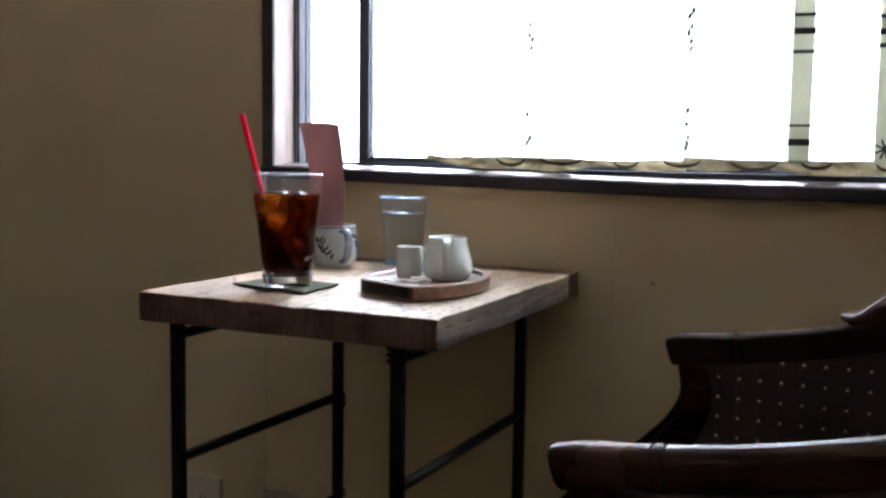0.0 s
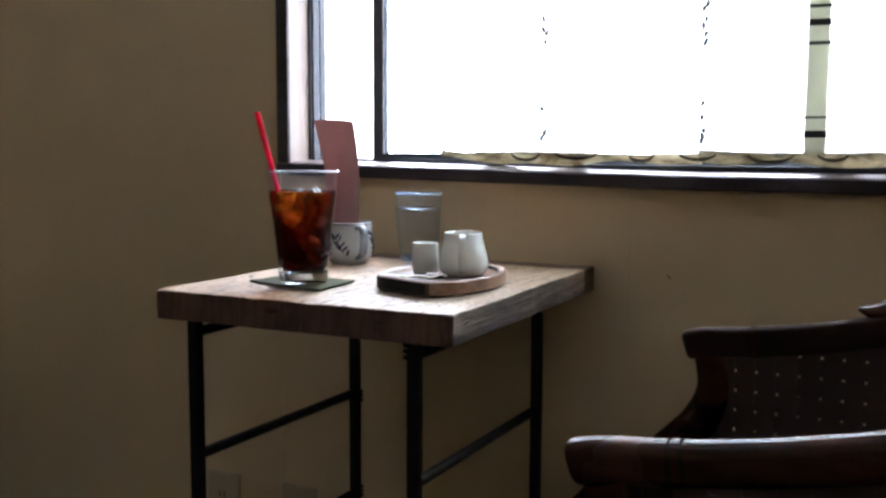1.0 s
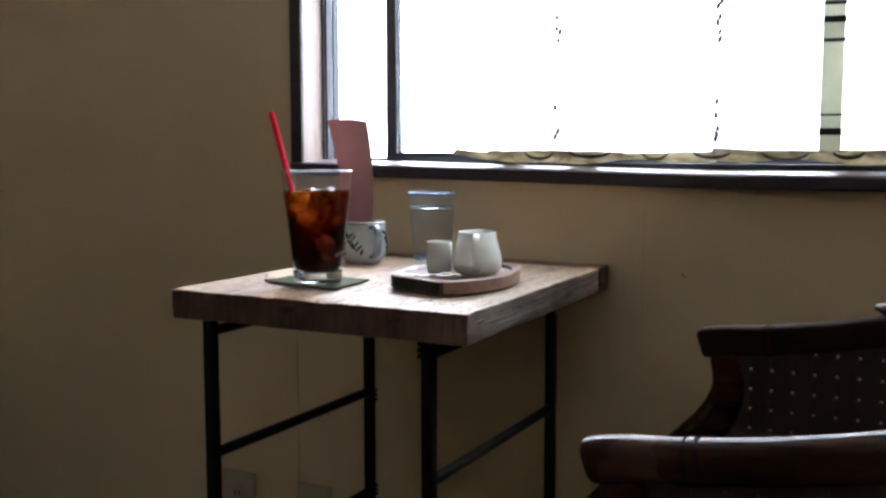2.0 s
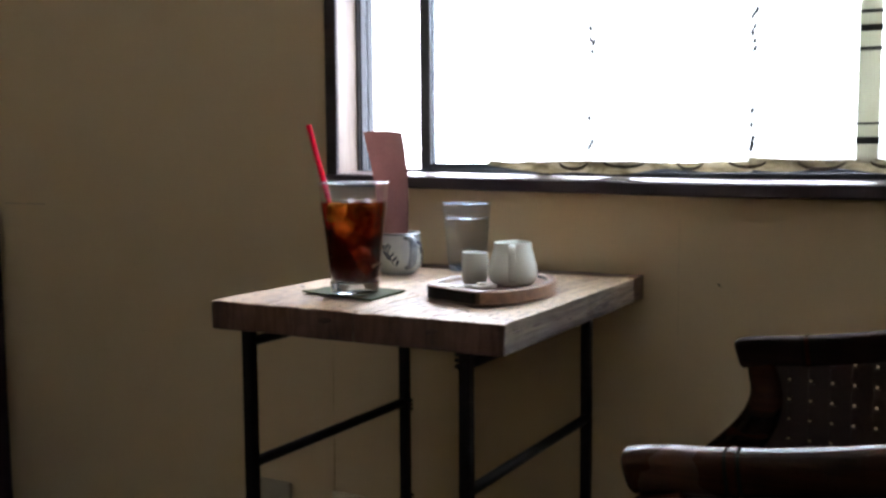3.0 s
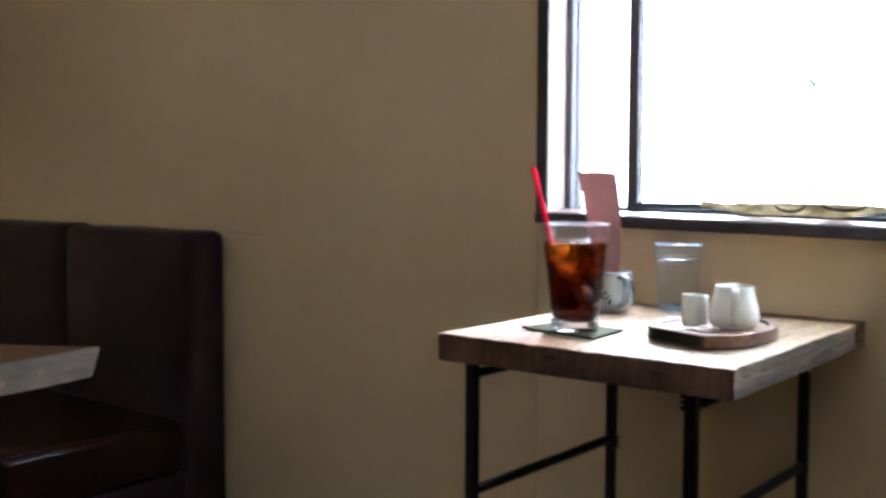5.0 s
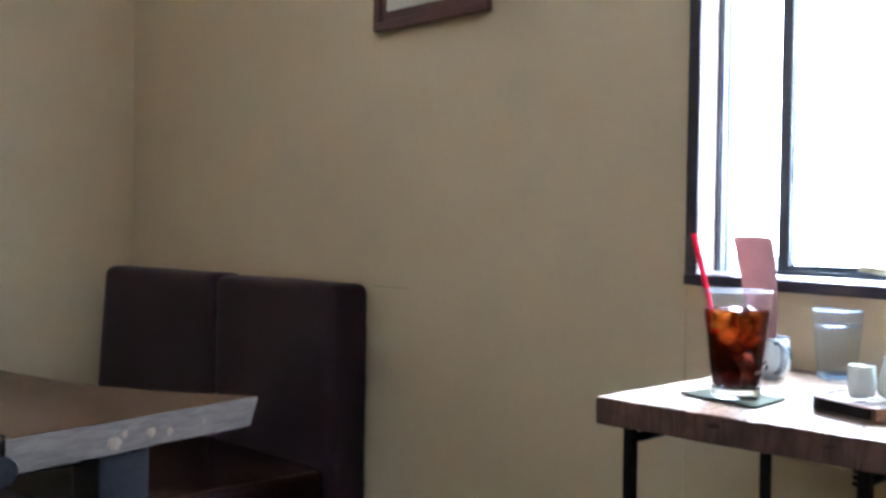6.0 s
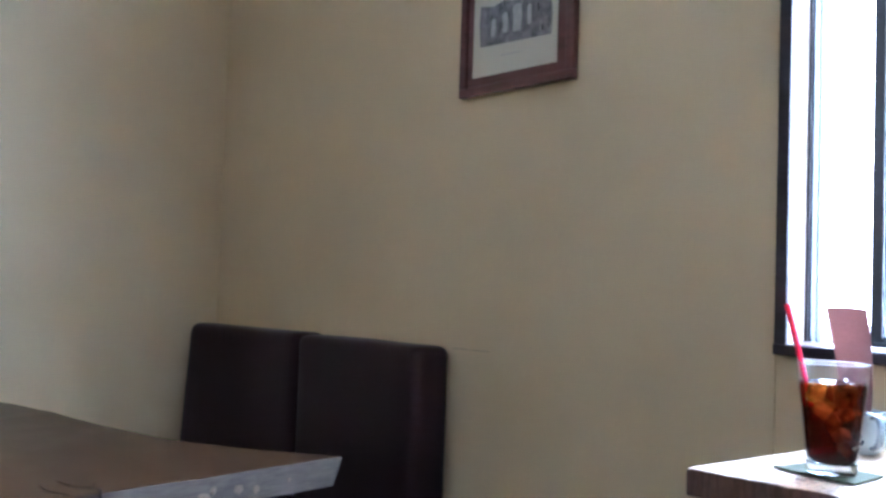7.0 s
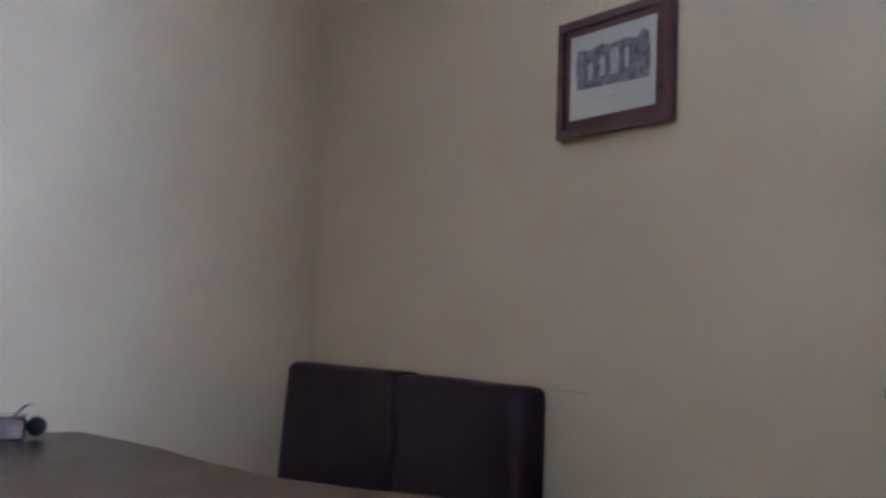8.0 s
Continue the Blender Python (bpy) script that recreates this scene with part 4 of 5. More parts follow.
for x, z, w in ((-0.501, 0.694, 0.0085), (-0.358, 0.692, 0.0065)):
    bm = lathe([(0.0, 0.0003), (w * 0.7, 0.0002), (w, -0.0025)], (0, 0, 0), 28)
    for v in bm.verts:
        v.co *= 1 + 0.75 * noise.noise(v.co * 240 + Vector((w * 900, 0, 0)))
        v.co = Vector((x + v.co.x * 1.25 + v.co.y * 0.5, HY0 - 0.0012 - v.co.z, z + v.co.y * 0.5))
    part("knot", bm, KNOTSOFT, small_table, "dark knot", smooth=True)

for lx in (-0.633, -0.326):
    for ly in (1.02, 1.397):
        leg = part("leg", box(lx - 0.0072, lx + 0.0072, ly - 0.0072, ly + 0.0072, 0, HZ - HT + 0.001, 0.002), IRON, small_table, "square black iron leg")
        for zc in {(True, True): (), (True, False): (0.49, 0.335), (False, True): (0.658, 0.34), (False, False): ()}[lx < -0.5, ly < 1.2]:
            side = 1 if ly > 1.2 else -1
            for k in range(3):
                part("bolt_thread", rod((lx + side * 0.008, ly, zc - 0.008 + 0.007 * k), (lx + side * 0.0135, ly, zc - 0.0068 + 0.007 * k), 0.0026, 8), IRON, leg)
        part("foot", lathe([(0.0, 0.0), (0.014, 0.0), (0.014, 0.004), (0.0, 0.005)], (lx, ly, 0), 14), IRON, leg)
    part("top_rail", rod((lx, 1.027, HZ - HT - 0.017), (lx, 1.39, HZ - HT - 0.017), 0.0065, 10), IRON, small_table, "round iron rail", smooth=True)
    for py in (1.09, 1.33):
        part("top_plate", box(lx - 0.012, lx + 0.012, py - 0.02, py + 0.02, HZ - HT - 0.012, HZ - HT + 0.001, 0.001), IRON, small_table)
    up = 0.01 if lx > -0.5 else 0.0
    for z in (0.498 + up, 0.335, 0.12):
        part("rung", rod((lx, 1.028, z), (lx, 1.389, z - 0.004), 0.007, 10), IRON, small_table, "round iron rung", smooth=True)

# ---- iced coffee ----
GX, GY, GZ = -0.531, 1.107, HZ + 0.0045
coaster = thing("coaster", (GX, GY, HZ), "dark green woven square coaster under the iced coffee", "coaster")
bm = slab([(-0.605, 1.094), (-0.483, 1.07), (-0.488, 1.16), (-0.588, 1.175)], HZ + 0.0012, HZ + 0.0038)
cut(bm, 0.009, "xy")
for v in bm.verts:
    edge = max(0.0, math.hypot(v.co.x - GX, v.co.y - GY) - 0.045)
    v.co.z += edge * edge * 1.2 + noise.noise(v.co * 60) * 0.0005 * min(1, edge * 60)
    v.co.x += noise.noise(v.co * 40) * 0.0012
part("cloth", bm, COASTER, coaster)

drink = thing("iced_coffee", (GX, GY, GZ), "tall clear tumbler of iced coffee with ice cubes on a coaster", "drink")
outer = [(0.0, 0.0), (0.0285, 0.0), (0.0305, 0.002), (0.031, 0.006), (0.0316, 0.016), (0.0335, 0.034), (0.0362, 0.06), (0.0388, 0.083), (0.0408, 0.098), (0.0424, 0.106), (0.0427, 0.112), (0.0424, 0.117), (0.0432, 0.126), (0.0446, 0.1395)]
inner = [(0.0438, 0.1405), (0.0428, 0.1395), (0.0414, 0.126), (0.0406, 0.117), (0.0408, 0.112), (0.0405, 0.106), (0.039, 0.098), (0.037, 0.083), (0.0344, 0.06), (0.0317, 0.034), (0.0299, 0.021), (0.0255, 0.0165), (0.0, 0.0155)]
part("tumbler", lathe(outer[4:] + inner[:-2], (GX, GY, GZ), 64, closed=True), TUMBLER, drink, "clear glass tumbler wall", smooth=True)
part("foot", lathe([(0.0, 0.0002), (0.0278, 0.0002), (0.0302, 0.002), (0.0309, 0.006), (0.0314, 0.0145), (0.03, 0.0152), (0.0, 0.0145)], (GX, GY, GZ), 64), FOOT, drink, "thick clear glass foot", smooth=True)
part("rim", lathe([(0.0437, 0.1396), (0.0447, 0.1396), (0.045, 0.1404), (0.0445, 0.1412), (0.0437, 0.1412), (0.0433, 0.1404)], (GX, GY, GZ), 64, closed=True), RIM, drink, "bright rounded rim", smooth=True)
LEVEL = 0.1165
wet = [(0.0, 0.0152), (0.0258, 0.0162), (0.0303, 0.021), (0.0321, 0.034), (0.0348, 0.06), (0.0374, 0.083), (0.0394, 0.098), (0.0409, 0.106), (0.0412, 0.112), (0.041, LEVEL), (0.0, LEVEL)]
part("coffee", lathe(wet, (GX, GY, GZ), 64), COFFEE, drink, "dark brown iced coffee", smooth=True)


def cube_of_ice(at, size, turn):
    bm = box(-size, size, -size * 0.85, size * 0.85, -size, size, size * 0.22, 3)
    for v in bm.verts:
        v.co += noise.noise_vector(v.co * 70 + Vector(at) * 50) * 0.0018
    bmesh.ops.transform(bm, matrix=pose(*at, *turn), verts=bm.verts)
    return bm


away = Vector((-0.566, 0.824, 0))
aside = Vector((0.824, 0.566, 0))
for u, w, dz, s, turn, m in ((-0.022, -0.014, 0.103, 0.0112, (12, 8, 28), AMBERICE), (0.014, -0.006, 0.1, 0.0122, (22, -12, 50), REDICE), (-0.013, -0.015, 0.084, 0.0105, (50, 30, 20), RUSTICE), (-0.002, -0.014, 0.067, 0.0092, (10, 55, 35), REDICE), (0.009, -0.014, 0.05, 0.009, (35, 25, 60), RUSTICE), (0.017, -0.012, 0.037, 0.0095, (20, 40, 10), RUSTICE), (0.018, 0.012, 0.076, 0.009, (5, 35, 75), REDICE)):
    q = Vector((GX, GY, GZ + dz)) + aside * u + away * w
    part("ice_cube", cube_of_ice(tuple(q), s, turn), m, drink, "ice cube tinted amber by the coffee", smooth=True)
for dx, dy, dz, s, turn in ((-0.008, 0.004, 0.1105, 0.0075, (25, 30, 15)), (0.02, -0.004, 0.111, 0.0065, (40, 15, 60)), (0.004, 0.024, 0.111, 0.007, (10, 40, 35))):
    part("ice_cube", cube_of_ice((GX + dx, GY + dy, GZ + dz), s, turn), ICE, drink, "clear ice cube breaking the surface", smooth=True)

straw_low, straw_top = Vector((GX - 0.031, GY + 0.005, GZ + 0.082)), Vector((-0.5895, 1.094, 0.9255))
bm = bmesh.new()
axis = straw_top - straw_low
q = axis.to_track_quat("Z", "Y").to_matrix().to_4x4()
L = axis.length
own = lathe([(0.0035, 0.0), (0.0035, L), (0.0028, L), (0.0028, 0.0)], (0, 0, 0), 20, closed=True)
bmesh.ops.transform(own, matrix=Matrix.Translation(straw_low) @ q, verts=own.verts)
part("straw", own, STRAW, drink, "red plastic drinking straw", smooth=True)

# ---- glass of water ----
WX, WY = -0.537, 1.43
water_glass = thing("water_glass", (WX, WY, HZ), "pale blue tumbler of water at the back of the table", "glass")
part("tumbler", lathe([(0.0296, 0.0096), (0.0318, 0.03), (0.0348, 0.065), (0.0364, 0.085), (0.0373, 0.1028), (0.0366, 0.1036), (0.0357, 0.1028), (0.0346, 0.085), (0.033, 0.065), (0.0302, 0.03), (0.0282, 0.0115), (0.0, 0.0112), (0.0, 0.0096)], (WX, WY, HZ), 56), BLUEWALL, water_glass, "thin pale blue glass", smooth=True)
part("rim", lathe([(0.0358, 0.1044), (0.0366, 0.104), (0.0376, 0.1044), (0.0376, 0.1053), (0.0367, 0.1058), (0.0358, 0.1053)], (WX, WY, HZ), 56, closed=True), BLUERIM, water_glass, "rounded pale blue rim", smooth=True)
part("foot", lathe([(0.0, 0.0008), (0.0272, 0.0008), (0.0287, 0.003), (0.0293, 0.009), (0.0, 0.0092)], (WX, WY, HZ), 48), BLUERIM, water_glass, "thick blue glass foot", smooth=True)
part("water", lathe([(0.0, 0.0116), (0.028, 0.0116), (0.03, 0.03), (0.0328, 0.065), (0.034, 0.0805), (0.0336, 0.0808), (0.0, 0.0808)], (WX, WY, HZ), 56), WATER, water_glass, "still water filling the lower glass", smooth=True)
part("water_line", lathe([(0.0328, 0.0809), (0.0341, 0.0809), (0.0342, 0.0816), (0.033, 0.082)], (WX, WY, HZ), 56, closed=True), BLUERIM, water_glass, "bright edge of the water", smooth=True)

# ---- painted cup with the tall leather sleeve ----
CX, CY = -0.611, 1.3445
cup = thing("painted_cup", (CX, CY, HZ), "grey-white cup with dark blue leaf brushwork", "cup")
cup_out = [(0.0, 0.0006), (0.026, 0.0006), (0.0275, 0.003), (0.036, 0.01), (0.0395, 0.022), (0.0395, 0.034), (0.0372, 0.048), (0.036, 0.058), (0.0363, 0.0625)]
CUPR = 0.965
cup_in = [(0.0353, 0.0635), (0.0342, 0.0625), (0.0338, 0.058), (0.035, 0.047), (0.037, 0.034), (0.037, 0.023), (0.033, 0.013), (0.0, 0.008)]
cup_out, cup_in = [[(r * CUPR, z) for r, z in row] for row in (cup_out, cup_in)]
part("body", lathe(cup_out + cup_in, (CX, CY, HZ), 48), GLAZE, cup, smooth=True)


def cup_radius(z):
    for (r0, z0), (r1, z1) in zip(cup_out[2:], cup_out[3:]):
        if z0 <= z <= z1:
            return r0 + (r1 - r0) * (z - z0) / (z1 - z0)
    return 0.036 * CUPR


def on_cup(deg, z, lift=0.0006):
    r = cup_radius(z) + lift
    return Vector((CX + r * math.cos(radians(deg)), CY + r * math.sin(radians(deg)), HZ + z))


HANDLE = -33.0
hd = Vector((math.cos(radians(HANDLE)), math.sin(radians(HANDLE)), 0))
c0 = Vector((CX, CY, HZ))
part("handle", sweep(smooth_path([c0 + hd * 0.034 + Vector((0, 0, 0.056)), c0 + hd * 0.046 + Vector((0, 0, 0.0575)), c0 + hd * 0.0535 + Vector((0, 0, 0.048)), c0 + hd * 0.0525 + Vector((0, 0, 0.03)), c0 + hd * 0.046 + Vector((0, 0, 0.017)), c0 + hd * 0.034 + Vector((0, 0, 0.012))], 7), 0.0065, 0.003, 12, side=(-hd.y, hd.x, 0)), HANDLEBLUE, cup, "flat strap handle with a blue-grey wash", smooth=True)
rnd = random.Random(11)


def petal(deg, z, lean, length, fat):
    """A leaf-shaped brush stroke that hugs the cup."""
    pts = []
    for j in range(7):
        t = j / 6 - 0.5
        pts.append(on_cup(deg + math.degrees(math.sin(lean) * length * t / 0.038), min(0.058, max(0.006, z + math.cos(lean) * length * t)), 0.0002))
    side = (pts[3] - c0).cross(Vector((0, 0, 1)))
    out = Vector((pts[3].x - CX, pts[3].y - CY, 0)).normalized()
    return sweep(pts, 0.0005, lambda t: 0.0004 + fat * math.sin(math.pi * t) ** 0.8, 8, side=out)


for deg in range(-176, 180, 32):
    if abs(deg - HANDLE) < 18:
        continue
    # a sprig: one bent stem with pointed leaves on both sides
    lean = rnd.uniform(-0.5, 0.5)
    part("stem_stroke", petal(deg, 0.032, lean, 0.034, 0.0007), BLUE, cup)
    for k in range(5):
        z0 = 0.017 + 0.0075 * k
        mid = deg + math.degrees(math.tan(lean) * (z0 - 0.032) / 0.038)
        for sgn in (-1, 1):
            if rnd.random() < 0.15:
                continue
            part("leaf_stroke", petal(mid + sgn * rnd.uniform(6.0, 9.5), z0 + rnd.uniform(-0.002, 0.003), sgn * rnd.uniform(0.5, 1.1) + lean * 0.4, rnd.uniform(0.008, 0.0125), rnd.uniform(0.0011, 0.0021)), BLUE, cup)
part("rim_line", lathe([(r * CUPR, z) for r, z in ((0.0366, 0.0606), (0.0368, 0.0622), (0.0364, 0.0624))], (CX, CY, HZ), 48), BLUE, cup, "thin dark blue rim line", smooth=True)

# the curved sheet stands in the cup and leans a little
sleeve = thing("menu_sleeve", (CX, CY, HZ + 0.009), "tall curved brown leather sleeve standing in the painted cup", "menu holder")
view = Vector((-0.53, 0.85, 0)).normalized()
across = Vector((view.y, -view.x, 0))


def sleeve_sheet():
    bm = bmesh.new()
    rows, cols = 24, 12
    grid = {}
    for s in (0, 1):
        for j in range(rows + 1):
            t = j / rows
            half = 0.0195 + 0.0102 * t
            for i in range(cols + 1):
                u = i / cols * 2 - 1
                bow = 0.011 * (1 - u * u) * (1 - 0.35 * t)
                x = half * u - 0.016 * t ** 1.6 + 0.008 * math.sin(t * 2.6)
                z = 0.008 + 0.205 * t + 0.0035 * t * math.sin((u + 1) * 1.2) - 0.002 * u * t
                p = Vector((CX, CY, HZ)) + across * (x - 0.0095) + view * (s * 0.0022 - bow + 0.006 + 0.012 * t) + Vector((0, 0, z))
                grid[s, i, j] = bm.verts.new(p)
    for i in range(cols):
        for j in range(rows):
            for s in (0, 1):
                bm.faces.new([grid[s, a, b] for a, b in ((i, j), (i + 1, j), (i + 1, j + 1), (i, j + 1))])
    for j in range(rows):
        for i in (0, cols):
            bm.faces.new((grid[0, i, j], grid[0, i, j + 1], grid[1, i, j + 1], grid[1, i, j]))
    for i in range(cols):
        for j in (0, rows):
            bm.faces.new((grid[0, i, j], grid[1, i, j], grid[1, i + 1, j], grid[0, i + 1, j]))
    return bm


part("front_sheet", sleeve_sheet(), HOLDER, sleeve, smooth=True)

# ---- tray with jug, small cup and packet ----
TX, TY, TA, TB = -0.374, 1.186, 0.074, 0.112


def tray_outline(inset):
    ring = []
    lo, hi = Vector((-0.42, 1.112)), Vector((-0.31, 1.069))
    n = Vector((lo.y - hi.y, hi.x - lo.x)).normalized()
    for k in range(72):
        a = 2 * math.pi * k / 72
        p = Vector((TX + (TA - inset) * math.cos(a), TY + (TB - inset) * math.sin(a)))
        d = (p - lo).dot(n) - inset
        if d < 0:
            p -= n * d
        ring.append((p.x, p.y))
    for _ in range(3):
        ring = [tuple(0.25 * a + 0.5 * b + 0.25 * c for a, b, c in zip(ring[k - 1], ring[k], ring[(k + 1) % 72])) for k in range(72)]
    return ring


tray = thing("serving_tray", (TX, TY, HZ), "small walnut tray with a rounded back and straight front", "tray")
bm = bmesh.new()
levels = [(0.004, HZ + 0.0004), (0.0, HZ + 0.0035), (0.0, HZ + 0.0175), (0.0018, HZ + 0.019), (0.0085, HZ + 0.019), (0.0105, HZ + 0.018), (0.0125, HZ + 0.0142), (0.03, HZ + 0.0138)]
rings = [[bm.verts.new((x, y, z)) for x, y in tray_outline(i)] for i, z in levels]
for a, b in zip(rings, rings[1:]):
    for k in range(72):
        bm.faces.new((a[k], a[(k + 1) % 72], b[(k + 1) % 72], b[k]))
bm.faces.new(rings[0][::-1])
bm.faces.new(rings[-1])
part("board", bm, TRAYWOOD, tray, "dark brown wood with a raised rim, front shade in its colour", smooth=True).data.materials.append(SHADEDFRONT)
tray.children[0].data.materials.append(HALFSHADED)
# shade on the flat front is put into the colour, half-dark towards the curve
for poly in tray.children[0].data.polygons:
    if poly.normal.x < 0.3 and poly.normal.y < 0.3 and abs(poly.normal.z) < 0.6 and poly.center.z < 0.0185:
        poly.material_index = 1 if poly.normal.x < 0.12 else 2
DZ = HZ + 0.0141

JX, JY = -0.352, 1.2
jug = thing("milk_jug", (JX, JY, DZ), "white porcelain milk jug with a strap handle on the tray", "jug")
jr = [(0.0, 0.0003), (0.0225, 0.0003), (0.0255, 0.002), (0.0302, 0.008), (0.0318, 0.016), (0.0302, 0.029), (0.0264, 0.044), (0.0243, 0.053), (0.0244, 0.0585), (0.0237, 0.0592), (0.0228, 0.058), (0.0225, 0.052), (0.0246, 0.043), (0.0282, 0.029), (0.0297, 0.017), (0.027, 0.011), (0.0, 0.006)]
JS = 0.917
bm = lathe([(r, z * JS) for r, z in jr], (JX, JY, DZ), 48)
spout = Vector((-0.25, 0.97, 0)).normalized()
for v in bm.verts:
    h = (v.co.z - DZ) / 0.059 / JS
    d = Vector((v.co.x - JX, v.co.y - JY, 0))
    if h > 0.72 and d.length > 0.01:
        c = max(0, d.normalized().dot(spout)) ** 8
        v.co += spout * 0.007 * c * (h - 0.72) / 0.28 + Vector((0, 0, 0.0008 * c * (h - 0.72) / 0.28))
part("body", bm, PORCELAIN, jug, smooth=True)
jh = Vector((0.40, -0.92, 0)).normalized()
jc = Vector((JX, JY, DZ))
part("handle", sweep(smooth_path([jc + jh * 0.0235 + Vector((0, 0, 0.0545 * JS)), jc + jh * 0.037 + Vector((0, 0, 0.056 * JS)), jc + jh * 0.044 + Vector((0, 0, 0.048 * JS)), jc + jh * 0.043 + Vector((0, 0, 0.03 * JS)), jc + jh * 0.037 + Vector((0, 0, 0.014 * JS)), jc + jh * 0.0285 + Vector((0, 0, 0.0095 * JS))], 7), 0.0048, 0.0026, 12, side=(-jh.y, jh.x, 0), power=3.0), PORCELAIN, jug, "flat strap handle", smooth=True)

UX, UY = -0.402, 1.192
syrup = thing("syrup_cup", (UX, UY, DZ), "tiny plain white porcelain cup on the tray", "cup")
part("body", lathe([(r, z * 0.89) for r, z in ((0.0, 0.0003), (0.0142, 0.0003), (0.0155, 0.002), (0.0172, 0.012), (0.0176, 0.03), (0.0168, 0.042), (0.017, 0.0445), (0.0163, 0.0452), (0.0156, 0.0445), (0.0153, 0.042), (0.0158, 0.03), (0.0152, 0.012), (0.0, 0.007))], (UX, UY, DZ), 40), PORCELAIN, syrup, smooth=True)

packet = thing("straw_wrapper", (-0.385, 1.135, DZ), "crumpled white paper wrapper lying on the tray", "wrapper")
pts = smooth_path([(-0.427, 1.128, DZ + 0.003), (-0.41, 1.124, DZ + 0.0045), (-0.39, 1.124, DZ + 0.004), (-0.375, 1.128, DZ + 0.0055), (-0.36, 1.132, DZ + 0.0045), (-0.352, 1.14, DZ + 0.006), (-0.362, 1.146, DZ + 0.007), (-0.374, 1.142, DZ + 0.006)], 6)
bm = sweep(pts, 0.0055, 0.0018, 10, side=(0.2, 1, 0))
roughen(bm, 0.0016, 160)
for v in bm.verts:
    v.co.z = max(v.co.z, DZ + 0.0002)
part("paper", bm, PAPERWHITE, packet)

# ---- cane armchair ----
chair = thing("cane_armchair", (0.2, 0.97, 0), "dark lacquered armchair with caned sides beside the small table", "armchair")
ARM = [(-0.048, 0.656), (-0.03, 0.661), (0.0, 0.664), (0.028, 0.6665), (0.096, 0.6765), (0.168, 0.692), (0.25, 0.715), (0.35, 0.752), (0.46, 0.8)]


def arm_round(t):
    return 0.42 + 0.58 * min(1.0, (t / 0.04) ** 0.5) if t < 0.04 else 1.0


def arm_side(y, shift, z_off, power, wood):
    line = smooth_path([(x + shift, y, z + z_off) for x, z in ARM], 8)
    arm = part("arm_rail", sweep(line, lambda t: 0.0125 * arm_round(t), lambda t: 0.0165 * arm_round(t), 28, power=power), wood, chair, "glossy rounded arm rail with a worn warm brown grip", smooth=True)
    arm.data.materials.append(GRIP)
    for poly in arm.data.polygons:
        if wood is CHAIRWOOD and poly.center.x + base_of[arm].x < 0.0255 + shift:
            poly.material_index = 1
    for gx, w, grow, m in ((0.0255, 0.0012, 0.0002, GROOVE), (0.03, 0.0022, 0.0007, CHAIRWOOD), (0.0345, 0.0012, 0.0002, GROOVE)):
        k = min(range(len(line) - 1), key=lambda i: abs(line[i].x - (gx + shift)))
        d = (line[k + 1] - line[k - 1]).normalized()
        c = line[k] + d * ((gx + shift - line[k].x) / d.x)
        part("turned_ring", sweep([c - d * w, c + d * w], 0.0125 + grow, 0.0165 + grow, 28, power=power), m, arm, smooth=True)
    post = smooth_path([(-0.02 + shift, y, 0.648 + z_off), (-0.013 + shift, y, 0.61 + z_off), (-0.027 + shift, y, 0.572 + z_off), (-0.064 + shift, y, 0.53 + z_off), (-0.12 + shift, y, 0.48 + z_off), (-0.17 + shift, y, 0.43), (-0.17 + shift, y, 0.36)], 8)
    part("arm_post", sweep(post, 0.018, lambda t: 0.016 + 0.007 * math.sin(math.pi * t), 14, power=3.0), CHAIRWOOD, chair, "curved front arm post", smooth=True)
    part("front_leg", sweep(smooth_path([(-0.165 + shift, y, 0.4), (-0.165 + shift, y, 0.25), (-0.175 + shift, y, 0.0)], 6), lambda t: 0.021 - 0.006 * t, lambda t: 0.021 - 0.006 * t, 12, power=3.0), CHAIRWOOD, chair, smooth=True)
    part("back_leg", sweep(smooth_path([(0.44, y, 0.84), (0.43, y, 0.45), (0.45, y, 0.2), (0.49, y, 0.0)], 6), 0.02, 0.02, 12, power=3.0), CHAIRWOOD, chair, smooth=True)
    part("seat_rail", box(-0.16 + shift, 0.43, y - 0.018, y + 0.018, 0.36, 0.43, 0.005), CHAIRWOOD, chair)
    return line


near_line = arm_side(0.735, 0.0, 0.0, 2.9, CHAIRWOOD)
# the far rail has its shade below the sill put into a darker wood
far_line = arm_side(1.21, -0.024, -0.001, 6.0, SHADEDWOOD)
part("seat_rail", box(-0.2, -0.16, 0.753, 1.192, 0.36, 0.43, 0.005), CHAIRWOOD, chair)
part("seat_rail", box(0.41, 0.45, 0.755, 1.19, 0.36, 0.43, 0.005), CHAIRWOOD, chair)
part("seat", cushion(-0.165, 0.415, 0.752, 1.193, 0.425, 0.465, 0.015), LEATHER, chair, "dark leatherette seat pad", smooth=True)
part("backrest", cushion(0.41, 0.43, 0.757, 1.19, 0.47, 0.85, 0.008, 0.0), LEATHER, chair, "dark upholstered back panel", smooth=True)
part("crest_rail", sweep(smooth_path([(0.455, 0.71, 0.84), (0.475, 0.85, 0.88), (0.48, 0.97, 0.89), (0.475, 1.09, 0.88), (0.455, 1.235, 0.84)], 6), 0.018, 0.026, 14, side=(1, 0, 0), power=2.6), CHAIRWOOD, chair, smooth=True)
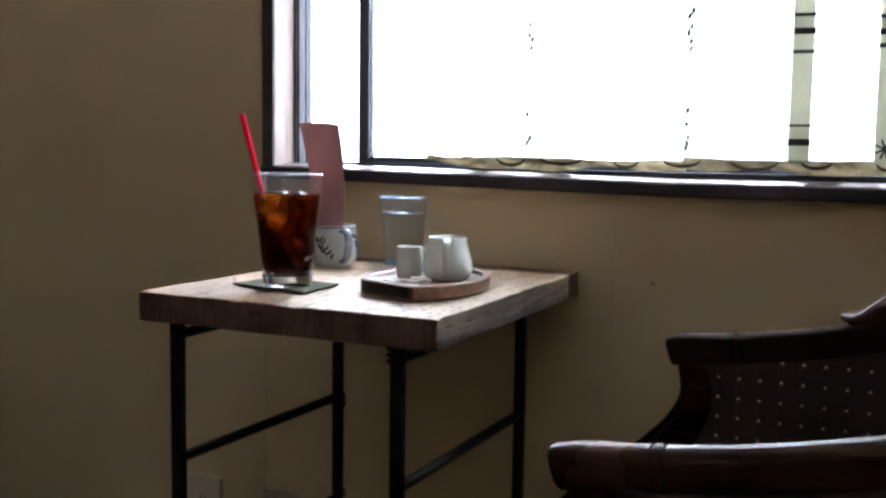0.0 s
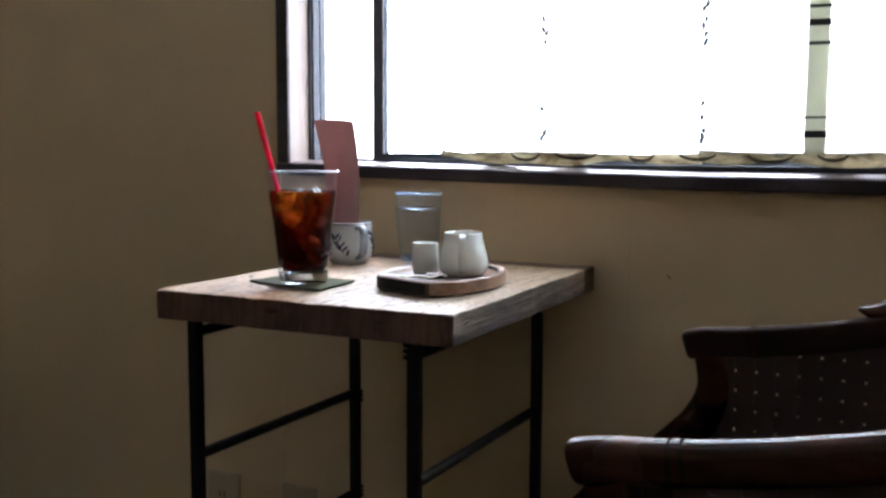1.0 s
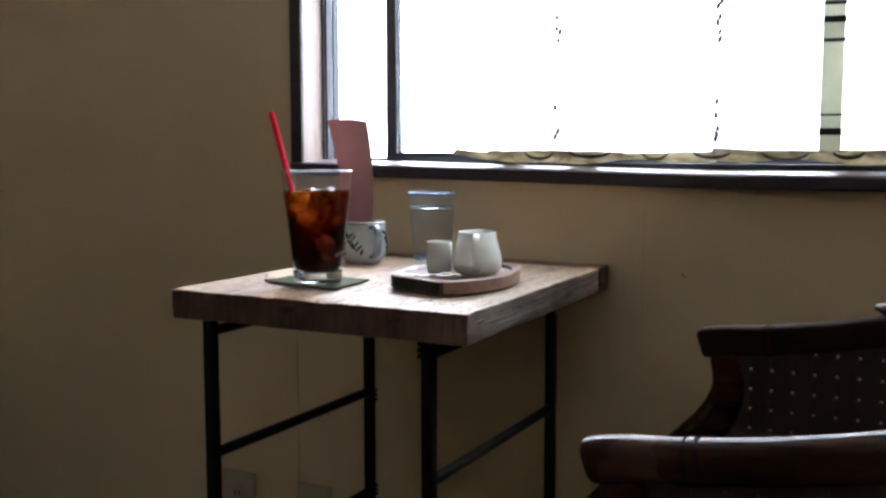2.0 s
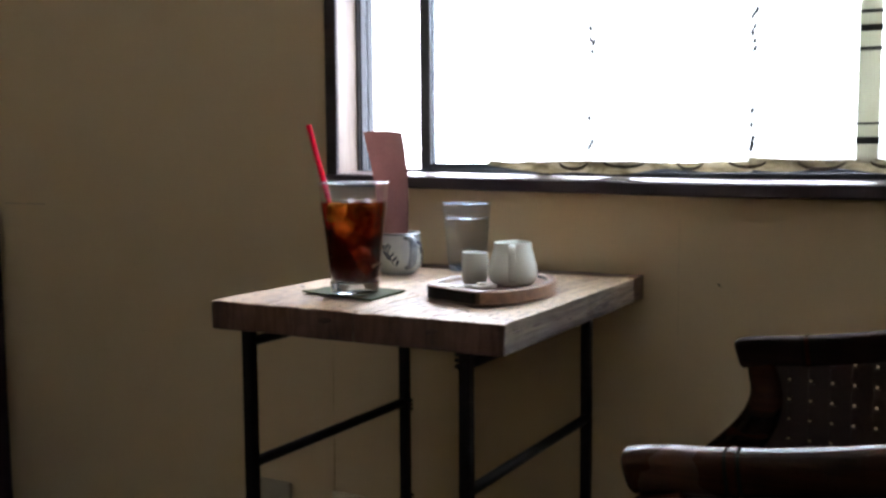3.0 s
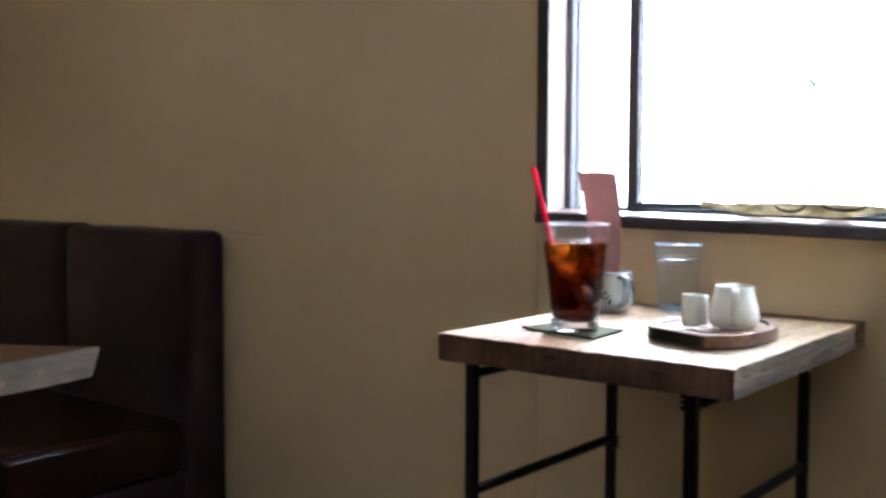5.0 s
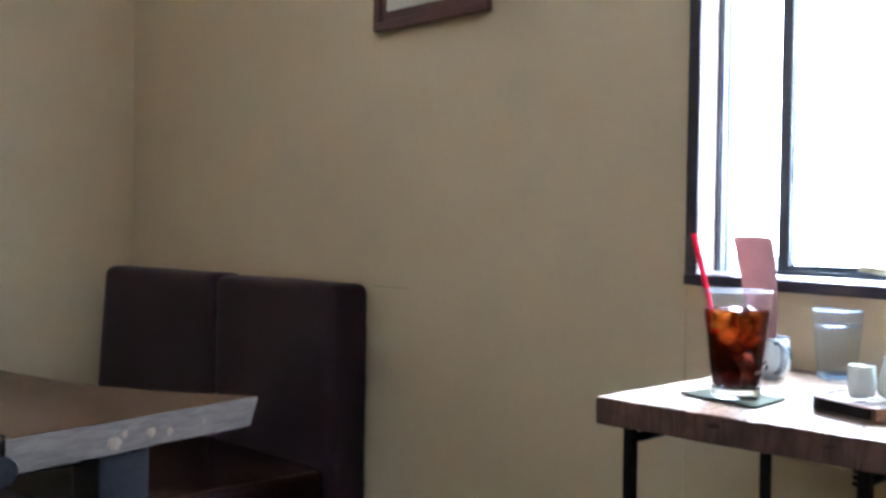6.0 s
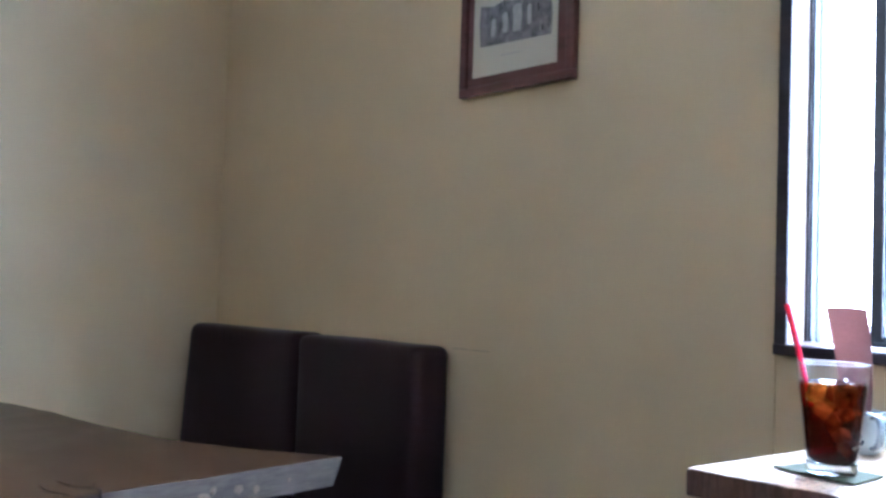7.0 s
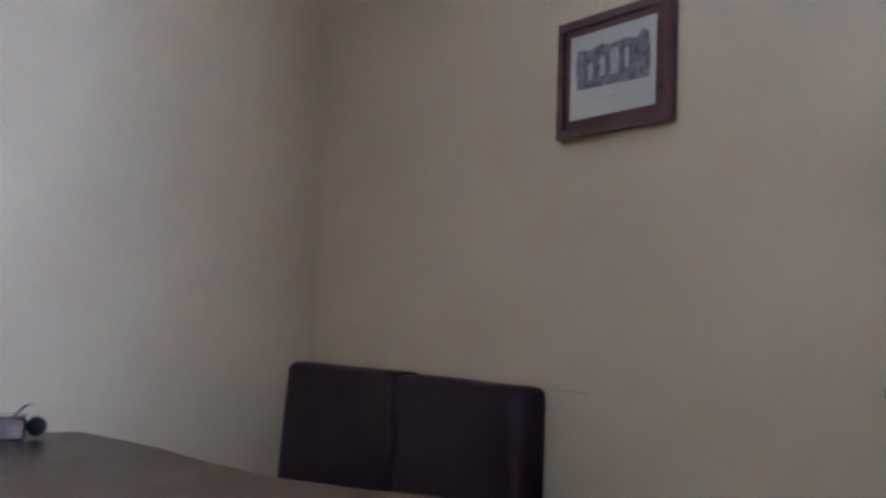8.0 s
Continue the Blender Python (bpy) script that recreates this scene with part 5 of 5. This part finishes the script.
part("scroll_ear", sweep(smooth_path([(0.112, 1.215, 0.7125), (0.124, 1.215, 0.709), (0.138, 1.215, 0.7095), (0.155, 1.215, 0.718), (0.18, 1.215, 0.731), (0.23, 1.215, 0.757), (0.32, 1.215, 0.81), (0.45, 1.215, 0.85)], 8), lambda t: 0.012 + 0.008 * t, lambda t: 0.003 + 0.02 * min(1, t * 1.6), 14, power=2.4), CHAIRWOOD, chair, "dark carved scroll over the arm", smooth=True)


def cane_panel(y, shift, line, xa, za, pitch, fine=1.0, slanted=True):
    """Woven cane: paired uprights, paired levels and both diagonals under one arm, with a hole centred at xa, za."""
    bm = bmesh.new()
    x1, z0 = 0.43, 0.43

    def top_at(x):
        k = min(range(len(line)), key=lambda i: abs(line[i].x - x))
        return line[k].z - 0.012

    def left_at(z):
        return -0.006 + shift - (0.0 if z > 0.59 else (0.59 - z) * 0.62)

    def strip(a, b, w, dy):
        a, b = Vector(a), Vector(b)
        d = (b - a).normalized()
        n = Vector((-d.z, 0, d.x)) * w
        vs = [bm.verts.new(p) for p in ((a.x + n.x, y + dy, a.z + n.z), (b.x + n.x, y + dy, b.z + n.z), (b.x - n.x, y + dy, b.z - n.z), (a.x - n.x, y + dy, a.z - n.z))]
        back = [bm.verts.new(v.co + Vector((0, 0.0012, 0))) for v in vs]
        bm.faces.new(vs)
        bm.faces.new(back[::-1])
        for k in range(4):
            bm.faces.new((vs[k], vs[(k + 1) % 4], back[(k + 1) % 4], back[k]))

    def run(at, w, dy):
        """One strand through the points that lie inside the panel."""
        inside = [p for p in at if left_at(p[2]) < p[0] < x1 and z0 < p[2] < top_at(p[0])]
        if len(inside) > 1:
            strip(inside[0], inside[-1], w, dy)

    steps = [0.003 * j for j in range(-220, 221)]
    for i in range(-60, 61):
        g = (i + 0.5) * pitch
        for off in (-0.0036 * fine, 0.0036 * fine):
            run([(xa + g + off, 0, za + s) for s in steps], 0.0042 * fine, 0.0)
            run([(xa + s, 0, za + g + off) for s in steps], 0.0042 * fine, 0.0013)
        for sgn in (1, -1) if slanted else ():
            run([(xa + g + s, 0, za + sgn * s) for s in steps], 0.0041, 0.0026 if sgn > 0 else 0.0039)
    tagged(part("cane_panel", bm, CANE, chair, "open dark woven cane"), kind="stuff")


# the far side gets an added fine mesh behind its cane, to dim the holes
cane_panel(1.2, -0.024, far_line, -0.011, 0.633, 0.0222)
cane_panel(1.219, -0.024, far_line, -0.0155, 0.629, 0.00765, 0.31, False)
cane_panel(0.73, 0.0, near_line, 0.01, 0.63, 0.0222)
